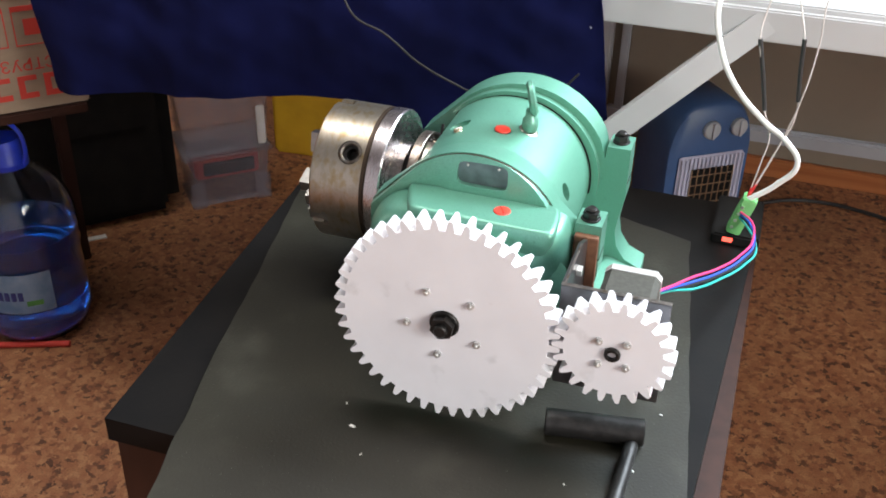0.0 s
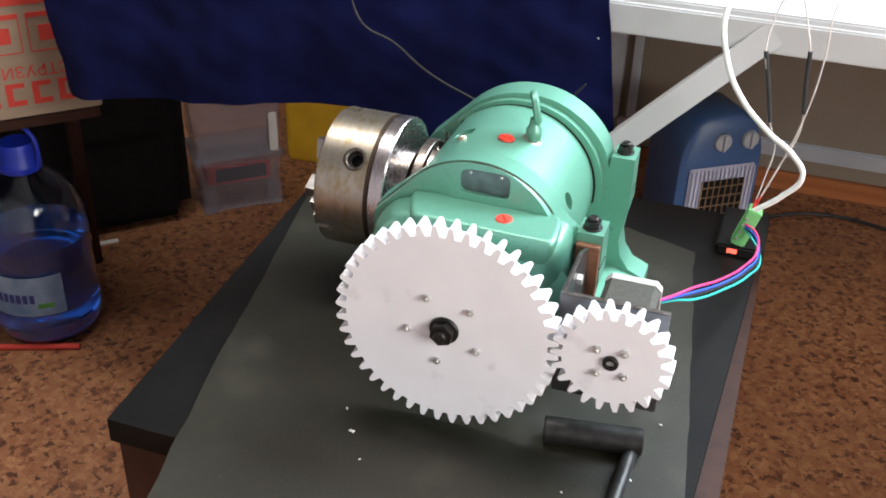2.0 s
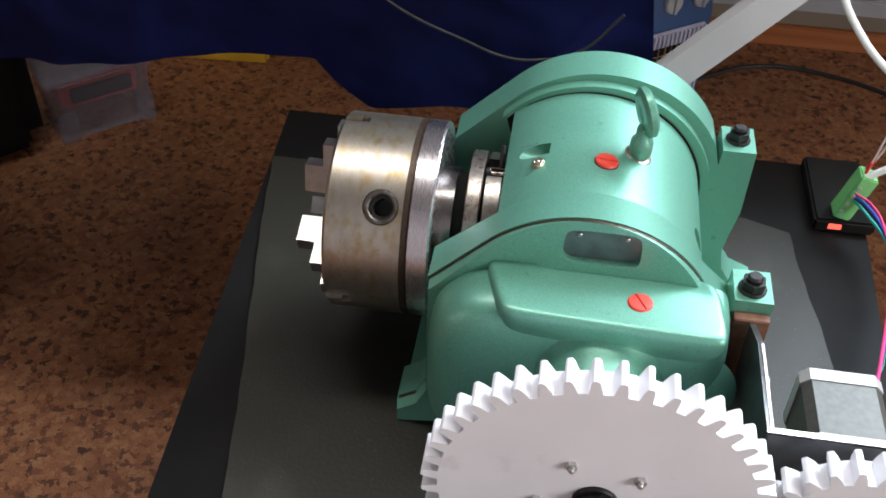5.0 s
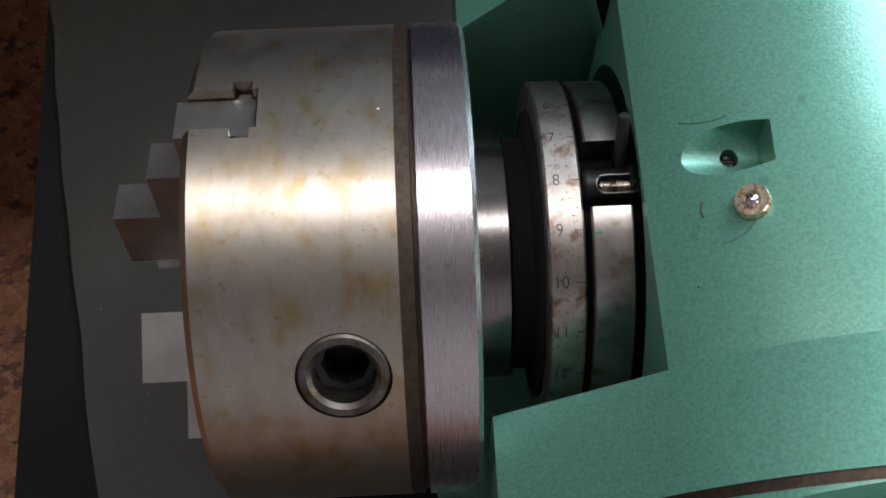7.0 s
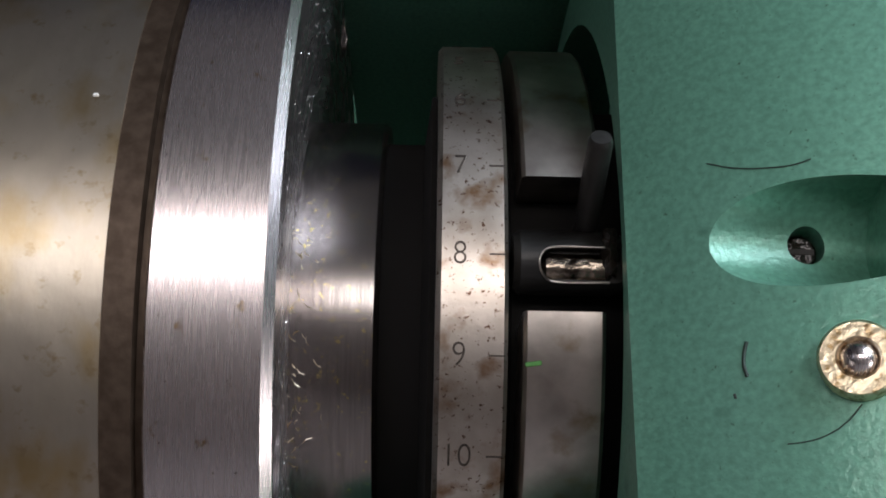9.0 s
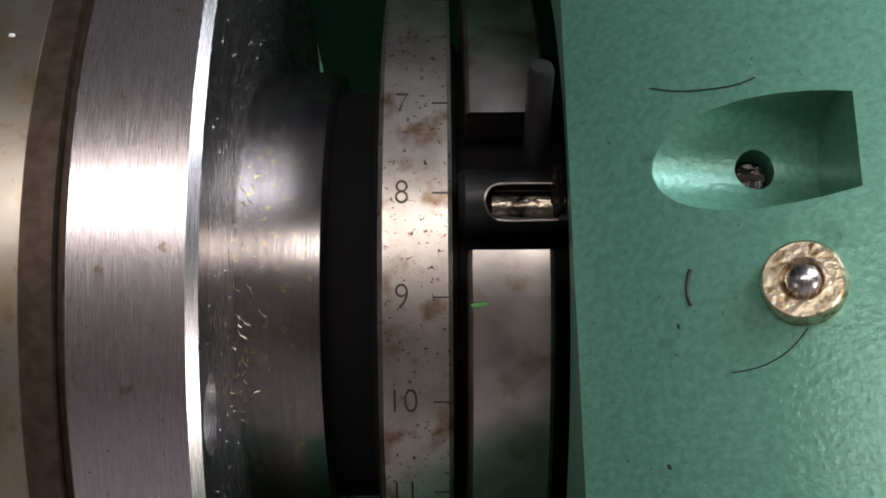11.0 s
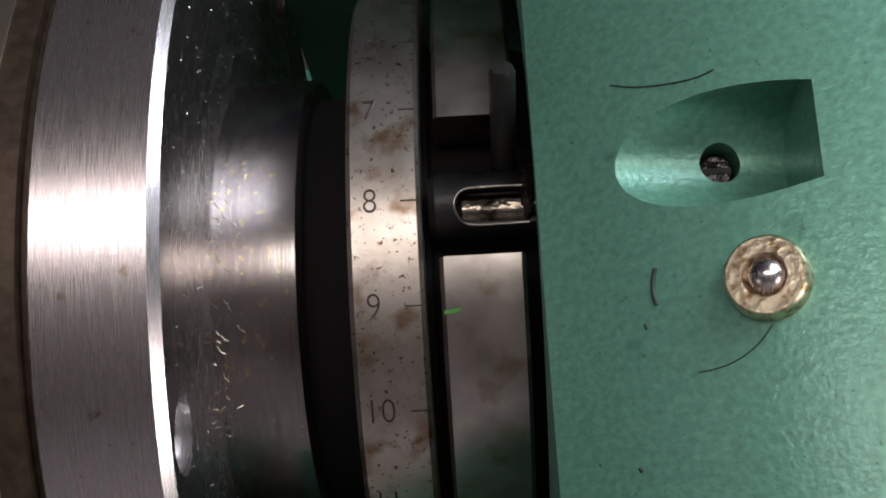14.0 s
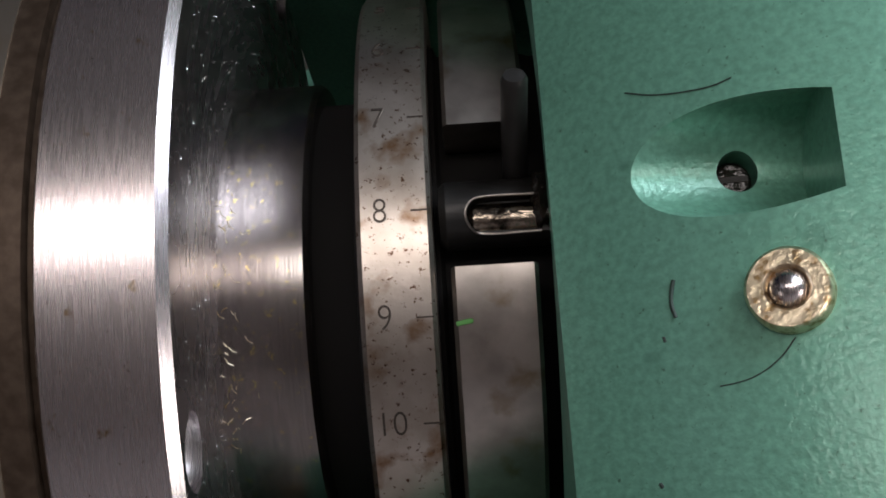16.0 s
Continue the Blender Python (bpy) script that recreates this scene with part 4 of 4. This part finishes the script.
white_cable = tagged(tube([(0.212, 0.162, 0.05), (0.237, 0.16, 0.074), (0.251, 0.16, 0.098), (0.239, 0.165, 0.115), (0.213, 0.17, 0.132), (0.181, 0.18, 0.16), (0.161, 0.2, 0.19), (0.153, 0.22, 0.226), (0.165, 0.25, 0.245), (0.2, 0.32, 0.235), (0.25, 0.42, 0.213)],
                          0.0028, "white_cable", CABLE), "thick white cable hanging down to the green connector", "cable")
for nm, pts in (("a", [(0.212, 0.164, 0.05), (0.218, 0.165, 0.09), (0.221, 0.17, 0.118), (0.212, 0.17, 0.143), (0.204, 0.17, 0.179), (0.196, 0.17, 0.211), (0.197, 0.18, 0.231), (0.206, 0.2, 0.263), (0.22, 0.3, 0.25), (0.24, 0.4, 0.2115)]),
                ("b", [(0.213, 0.168, 0.05), (0.227, 0.165, 0.098), (0.24, 0.17, 0.136), (0.24, 0.17, 0.156), (0.236, 0.17, 0.189), (0.234, 0.17, 0.216), (0.228, 0.18, 0.235), (0.218, 0.2, 0.265), (0.24, 0.3, 0.25), (0.26, 0.4, 0.2115)]),
                ("c", [(0.214, 0.172, 0.05), (0.232, 0.165, 0.114), (0.243, 0.17, 0.162), (0.248, 0.18, 0.209), (0.248, 0.19, 0.248), (0.256, 0.21, 0.267), (0.27, 0.3, 0.25), (0.28, 0.4, 0.2115)])):
    w = empty("thin_wire", pts[0])
    tube(pts, 0.0008, "strand", THIN, w, res=1)
    if nm != "c":
        tube([Vector(p) for p in pts[3:6]], 0.0021, "sleeve", TUBE, w, "black shrink sleeve", 2)
    tube([(pts[0][0] - 0.004, pts[0][1], 0.036), pts[0], Vector(pts[0]).lerp(pts[1], 0.35)], 0.0012, "red_end", WIRE["red"], w, "", 1)
    tagged(w, "thin grey wire hanging to green connector" + (", black sleeve" if nm != "c" else ""), "wire", "sensor wires")
for k, (c, dz, dy) in enumerate((("pink", 0.004, 0.0), ("blue", 0.0, 0.002), ("black", -0.002, 0.004), ("teal", -0.006, 0.0))):
    pts = [(0.158, -0.118, 0.108 + dz * 0.2), (0.168, -0.09, 0.097 + dz * 0.5), (0.178 + 0.001 * k, -0.06, 0.085 + dz), (0.198 + 0.001 * k, 0.0, 0.062 + dz), (0.215 + 0.0015 * k, 0.06, 0.044 + dz), (0.224 + 0.0015 * k, 0.11, 0.034 + dz), (0.218, 0.15, 0.033 + dz), (0.2085, 0.158, 0.036 + dz * 0.6)]
    tagged(tube(pts, 0.0011, "motor_wire", WIRE[c], None, "", 2), f"thin {c} motor wire curving to the green connector", "wire", "motor wires")

bits = [(-0.0477, -0.2236, 0.002), (-0.062, -0.2, 0.0012), (0.176, -0.13, 0.0012), (0.11, -0.255, 0.001), (0.12, -0.23, 0.0008), (-0.03, -0.25, 0.0009), (0.165, -0.2, 0.0012)]
for x, y, s in bits:
    tagged(part("plastic_chip", bevel(box(x - s, x + s, y - s * 0.5, y + s * 0.5, 0.0024, 0.0024 + s * 0.5, m=at(x, y, 0) @ Matrix.Rotation(x * 70, 4, "Z") @ at(-x, -y, 0)), s * 0.1), PAPER), "tiny white chip lying on the rubber mat", "chip", "chips on the mat")

# ---- bench, cloth ----
bench = empty("white_bench", (0.3, 0.6, FLOOR))
part("bench_top", box(-0.70, 1.3, 0.292, 1.33, 0.186, 0.208, 0.002), WHITE, bench)
part("front_rail", box(0.005, 1.3, 0.285, 0.305, 0.168, 0.2015, 0.002), WHITE, bench, "white steel front rail")
d0, d1 = Vector((0.2, 0.293, 0.19)), Vector((0.02, 0.262, 0.012))
dirv = (d1 - d0).normalized()
side = Vector((0, 1, 0)).cross(dirv).normalized()
brace = loft([[tuple(p + side * a + Vector((0, b, 0))) for a, b in ((-0.0135, -0.008), (0.0135, -0.008), (0.0135, 0.008), (-0.0135, 0.008))] for p in (d0, d1)])
part("brace", bevel(brace, 0.001), WHITE, bench, "white diagonal brace")
for x, y in ((-0.68, 1.3), (0.012, 0.288), (1.25, 0.288)):
    part("leg", box(x - 0.014, x + 0.014, y - 0.013, y + 0.013, FLOOR, 0.166 if y < 1 else 0.186, 0.002), WHITE, bench)
tagged(bench, "white bench with a diagonal brace behind the cabinet", "bench")

cb = bmesh.new()
CN, CMM = 150, 46
cv = {}
for i in range(CN + 1):
    u = i / CN
    x = -0.665 + u * 0.71
    bottom = -0.014 + 0.055 * max(0.0, (x + 0.66) / 0.42) if x < -0.24 else 0.041 - 0.042 * min(1.0, (x + 0.24) / 0.05)
    for j in range(CMM + 1):
        s = j / CMM
        if s < 0.72:
            z = bottom + (0.222 - bottom) * s / 0.72
            fold = 0.012 * math.sin(x * 34 + 1.2 * math.sin(x * 9)) * (1.15 - s) + 0.007 * noise.noise((x * 26, 0, z * 8)) + 0.006 * noise.noise((x * 17 + z * 30, 3.0, z * 22 - x * 9))
            y = 0.268 + 0.6 * fold
            xx = x + (0.045 * (0.35 - s) * (u - 0.85) / 0.15 if u > 0.85 else 0) - (0.05 * s if u < 0.08 else 0) * (1 - u / 0.08)
        else:
            q = (s - 0.72) / 0.28
            y, z, xx = 0.268 + q * 0.3, 0.222 - 0.008 * q + 0.002 * noise.noise((x * 20, q * 9, 0)), x - (0.0165 * (u - 0.85) / 0.15 if u > 0.85 else 0)
        cv[i, j] = cb.verts.new((xx, y, z))
for i in range(CN):
    for j in range(CMM):
        cb.faces.new((cv[i, j], cv[i + 1, j], cv[i + 1, j + 1], cv[i, j + 1]))
r = bmesh.ops.extrude_face_region(cb, geom=cb.faces[:])
bmesh.ops.translate(cb, verts=[v for v in r["geom"] if isinstance(v, bmesh.types.BMVert)], vec=(0, 0.002, 0.0015))
tagged(part("cloth", cb, CLOTH, None, "", 80), "dark navy blue cloth hanging from the white bench", "cloth")
tagged(tube([(-0.252, 0.255, 0.226), (-0.24, 0.248, 0.156), (-0.197, 0.246, 0.135), (-0.159, 0.246, 0.108), (-0.104, 0.247, 0.084), (-0.072, 0.247, 0.073), (-0.047, 0.247, 0.073), (-0.012, 0.248, 0.084), (0.02, 0.25, 0.12)], 0.0013, "thin_cable", TUBE), "thin dark cable drooping in front of the blue cloth", "cable")

# ---- along the wall ----
heater = empty("fan_heater", (0.12, 1.1, FLOOR))
HF = at(0.143, 1.05, FLOOR) @ Matrix.Rotation(radians(36), 4, "Z") @ Matrix.Diagonal((1.1, 1.1, 1.13, 1.0))


def heater_loop(y, k):
    pts = [(-0.078 * k, 0.0), (0.078 * k, 0.0), (0.080 * k, 0.12 * k)]
    pts += [(0.080 * k * math.cos(radians(a)) ** 0.6, (0.155 + 0.088 * math.sin(radians(a))) * k) for a in range(8, 90, 9)]
    pts += [(-0.080 * k * math.cos(radians(a)) ** 0.6, (0.155 + 0.088 * math.sin(radians(a))) * k) for a in range(89, 0, -9)] + [(-0.080 * k, 0.12 * k)]
    return [HF @ Vector((x, y, z)) for x, z in pts]


part("shell", loft([heater_loop(0.0, 0.97), heater_loop(0.008, 1.0), heater_loop(0.1, 1.0), heater_loop(0.115, 0.94)]), BLUE, heater, smooth=50)
grille = part("grille", box(-0.058, 0.066, -0.006, -0.0005, 0.012, 0.152, 0.002, m=HF), PALE, heater)
for k in range(16):
    part("slat", box(-0.055 + k * 0.0078, -0.0518 + k * 0.0078, -0.010, -0.006, 0.015, 0.149, 0.0006, m=HF), PALE, grille)
part("grille_opening", box(-0.036, 0.046, -0.0112, -0.0102, 0.022, 0.130, m=HF), NEAR_BLACK, grille)
for k in range(8):
    part("guard_wire", box(-0.036 + k * 0.0115, -0.0345 + k * 0.0115, -0.0135, -0.0115, 0.022, 0.130, m=HF), BRASS, grille)
for k in range(6):
    part("guard_wire", box(-0.036, 0.046, -0.0138, -0.0116, 0.03 + k * 0.0175, 0.0314 + k * 0.0175, m=HF), BRASS, grille)
for x in (-0.004, 0.048):
    dial = part("dial", cylinder(0.0155, 0.010, HF @ at(x, 0.002, 0.196) @ TO_FRONT, 32, 0.002), KNOB, heater)
    part("pointer", box(x - 0.0025, x + 0.0025, -0.0125, -0.008, 0.182, 0.21, 0.0008, m=HF), GREY, dial)
tagged(heater, "blue fan heater with two dials and a pale grille", "heater")
tagged(tube([(0.22, 1.18, FLOOR + 0.004), (0.34, 1.25, FLOOR + 0.004), (0.47, 1.24, FLOOR + 0.004), (0.7, 1.12, FLOOR + 0.004), (1.0, 1.1, FLOOR + 0.004)], 0.004, "floor_cable", TUBE), "black cable lying on the cork floor", "cable")

# ---- left side: crates, box, bottle ----
crate = empty("storage_crate", (-0.8, 0.88, FLOOR))
KF = at(-0.757, 0.84, FLOOR) @ Matrix.Rotation(radians(42), 4, "Z") @ Matrix.Diagonal((1.08, 1.08, 1.08, 1.0))


def crate_shell(w0, w1, d0_, d1_, z0, z1, t=0.003):
    outer = loft([[(-w0, 0 + (d1_ - d0_) / 2, z0), (w0, (d1_ - d0_) / 2, z0), (w0, d0_, z0), (-w0, d0_, z0)], [(-w1, 0, z1), (w1, 0, z1), (w1, d1_, z1), (-w1, d1_, z1)]])
    top = max(outer.faces, key=lambda fc: fc.calc_center_median().z)
    bmesh.ops.delete(outer, geom=[top], context="FACES_ONLY")
    bevel(outer, 0.006, 3)
    r_ = bmesh.ops.solidify(outer, geom=outer.faces[:], thickness=t)
    outer.transform(KF)
    return outer


part("lower_box", crate_shell(0.068, 0.078, 0.10, 0.12, 0.001, 0.10), CRATE, crate, smooth=0)
part("rim", box(-0.083, 0.083, -0.004, 0.124, 0.098, 0.105, 0.002, m=KF), CRATE, crate)
part("upper_box", crate_shell(0.075, 0.082, 0.11, 0.12, 0.106, 0.23), CRATE, crate, smooth=0)
part("latch", box(0.055, 0.070, -0.009, -0.003, 0.115, 0.19, 0.002, m=KF), PAPER, crate, "white paper strip")
for x in (-0.06, 0.06):
    part("foot", box(x - 0.014, x + 0.014, -0.004, 0.002, 0.0, 0.05, 0.001, m=KF), CRATE, crate)
tagged(crate, "frosted clear plastic storage crate stacked on the cork floor", "crate")
tagged(part("red_tool_case", join(box(-0.06, 0.06, 0.02, 0.1, 0.045, 0.088, 0.004, m=KF)), CARD_RED), "red tool case inside the frosted storage crate", "tool case")
tagged(part("black_battery", box(-0.045, 0.05, 0.012, 0.0195, 0.055, 0.08, 0.002, m=KF), NEAR_BLACK), "black packed tools inside the frosted storage crate", "tools")
ycrate = empty("yellow_crate", (-0.6, 1.0, FLOOR))
YF = at(-0.678, 1.08, FLOOR) @ Matrix.Rotation(radians(4), 4, "Z") @ Matrix.Diagonal((1.11, 1.1, 1.42, 1.0))
part("crate_body", box(-0.09, 0.11, 0, 0.15, 0.0, 0.19, 0.006, m=YF), YELLOW, ycrate)
part("crate_rim", box(-0.095, 0.115, -0.005, 0.155, 0.17, 0.185, 0.003, m=YF), YELLOW, ycrate)
tagged(ycrate, "yellow plastic crate standing on the cork floor", "crate")

BF = at(-0.735, 0.42, -0.10) @ Matrix.Rotation(radians(46), 4, "Z")
carton = empty("cardboard_box", (-0.8, 0.4, -0.10))
part("carton_body", box(-0.5, 0.0, 0, 0.3, 0.0, 0.30, 0.002, m=BF), CARD, carton)
for i, (x0, x1, z0, z1) in enumerate(((-0.30, -0.012, 0.166, 0.176), (-0.42, -0.02, 0.205, 0.212))):
    part("print_band", box(x0, x1, -0.0012, 0.001, z0, z1, m=BF), CARD_RED, carton)
up = BF @ at(0, -0.0008, 0) @ Matrix.Rotation(radians(90), 4, "X") @ Matrix.Rotation(radians(180), 4, "Z")
lettering("\u042d\u041a\u0421\u0422\u0420\u0423\u0417\u0418\u041e\u041d", 0.024, up @ at(0.085, -0.071, 0), "lettering", CARD_RED, carton, 0.0004)
for k in range(7):
    x = -0.045 - k * 0.036
    part("logo_shape", join(box(x - 0.013, x + 0.013, -0.0014, 0.001, 0.019, 0.027, m=BF), box(x - 0.013, x - 0.004, -0.0013, 0.001, 0.025, 0.052, m=BF), box(x - 0.013, x + 0.013, -0.0014, 0.001, 0.046, 0.053, m=BF)), CARD_RED, carton)
for k in range(3):
    x = -0.06 - k * 0.062
    part("print_frame", join(box(x - 0.026, x + 0.026, -0.0012, 0.001, 0.147, 0.154, m=BF), box(x - 0.026, x - 0.0245, -0.0012, 0.001, 0.098, 0.147, m=BF), box(x + 0.0245, x + 0.026, -0.0012, 0.001, 0.098, 0.147, m=BF), box(x - 0.026, x + 0.026, -0.0012, 0.001, 0.097, 0.0985, m=BF),
                             box(x - 0.012, x + 0.012, -0.0012, 0.001, 0.112, 0.135, m=BF)), CARD_RED, carton)
tagged(carton, "pale cardboard box with red print standing upside down", "box")
shelf_l = empty("dark_shelf", (-0.9, 0.45, FLOOR))
part("shelf_board", box(-0.6, -0.005, -0.004, 0.36, -0.016, -0.001, 0.002, m=BF), TABLE_SIDE, shelf_l)
part("shelf_leg", box(-0.035, -0.012, 0.215, 0.235, FLOOR + 0.1, -0.0165, 0.002, m=BF), TABLE_SIDE, shelf_l)
part("back_panel", box(-0.6, 0.2, 0.45, 0.462, FLOOR + 0.1, -0.0165, 0.001, m=BF), NEAR_BLACK, shelf_l)
tagged(shelf_l, "low dark shelf under the cardboard box", "shelf")
bag = empty("black_bag", (-0.8, 0.5, FLOOR))
part("bag_body", box(-0.30, 0.19, 0.31, 0.43, FLOOR + 0.1005, -0.06, 0.03, 4, m=BF), NEAR_BLACK, bag)
part("flap", box(-0.28, 0.13, 0.304, 0.309, -0.2, -0.08, 0.002, 2, m=BF), NEAR_BLACK, bag)
part("strap", tube([BF @ Vector(p) for p in ((-0.11, 0.37, -0.065), (-0.09, 0.37, -0.04), (-0.02, 0.37, -0.04), (0.0, 0.37, -0.065))], 0.006, "strap_core", NEAR_BLACK).data, NEAR_BLACK, bag)
bpy.data.objects.remove(bpy.data.objects["strap_core"])
tagged(bag, "black bag standing under the shelf on cork floor", "bag")

bottle = empty("water_bottle", (-0.868, 0.372, FLOOR))
BX = at(-0.868, 0.372, FLOOR) @ Matrix.Diagonal((1.03, 1.03, 1.12, 1.0))
prof = [(0, 0.004), (0.055, 0.001), (0.074, 0.006), (0.082, 0.022), (0.083, 0.05), (0.080, 0.058), (0.083, 0.066), (0.080, 0.125), (0.083, 0.135), (0.080, 0.148), (0.083, 0.16), (0.0825, 0.185), (0.078, 0.206), (0.067, 0.229), (0.048, 0.249), (0.032, 0.261), (0.027, 0.268), (0.027, 0.28)]
inner = [(max(0, r_ - 0.0012), z + (0.0012 if k < 3 else 0)) for k, (r_, z) in enumerate(prof)]
part("shell", lathe(prof + inner[::-1], 56, BX), BOTTLE, bottle, "clear bluish plastic shell", 60)
wp = [(r_ - 0.0018 if r_ else 0, z + 0.002) for r_, z in prof if z < 0.161] + [(0.0775, 0.163), (0, 0.163)]
part("water", lathe(wp, 56, BX), WATER, bottle, "blue washer liquid", 60)
lab = bmesh.new()
ps = []
for k in range(21):
    a = radians(-150 + k * 6)
    ps.append([lab.verts.new(BX @ Vector((0.0838 * math.cos(a), 0.0838 * math.sin(a), z))) for z in (0.063, 0.127)])
for a_, b_ in zip(ps, ps[1:]):
    lab.faces.new((a_[0], b_[0], b_[1], a_[1]))
bmesh.ops.solidify(lab, geom=lab.faces[:], thickness=0.0003)
lb = part("label", lab, LABEL, bottle, "pale blue printed paper label")
for k in range(6):
    a = radians(-98 + k * 7)
    part("print_bar", box(-0.0035, 0.0035, -0.0006, 0.0, -0.007, 0.007, m=BX @ at(0.0842 * math.cos(a), 0.0842 * math.sin(a), 0.092) @ Matrix.Rotation(a + math.pi / 2, 4, "Z")), LABEL_INK, lb)
a = radians(-50)
part("print_leaf", box(-0.012, 0.012, -0.0006, 0.0, -0.004, 0.004, 0.0002, m=BX @ at(0.0842 * math.cos(a), 0.0842 * math.sin(a), 0.08) @ Matrix.Rotation(a + math.pi / 2, 4, "Z")), LEAF, lb)
part("cap", lathe([(0, 0.302), (0.024, 0.302), (0.0265, 0.298), (0.028, 0.272), (0.031, 0.269), (0.031, 0.262), (0.0275, 0.262), (0.0275, 0.28), (0, 0.28)], 40, BX), CAP, bottle, "blue screw cap")
tube([BX @ Vector(p) for p in ((-0.029, 0, 0.266), (-0.033, 0, 0.29), (-0.026, 0, 0.318), (0.0, 0, 0.327), (0.028, 0, 0.318), (0.037, 0, 0.29), (0.030, 0, 0.266))], 0.0035, "carry_handle", CAP, bottle)
tagged(bottle, "large clear water bottle with blue cap and blue liquid", "bottle")
tagged(part("red_pen", cylinder(0.005, 0.13, at(-0.899, 0.276, FLOOR + 0.0052) @ Matrix.Rotation(radians(22), 4, "Z") @ ALONG_X, 16, 0.001), CARD_RED), "red pencil lying on the cork floor", "pencil")
tagged(part("paper_strip", box(-0.03, 0.03, -0.006, 0.006, 0.0005, 0.003, m=at(-0.94, 0.617, FLOOR) @ Matrix.Rotation(radians(44), 4, "Z")), PAPER), "white paper strip lying on the cork floor", "paper")
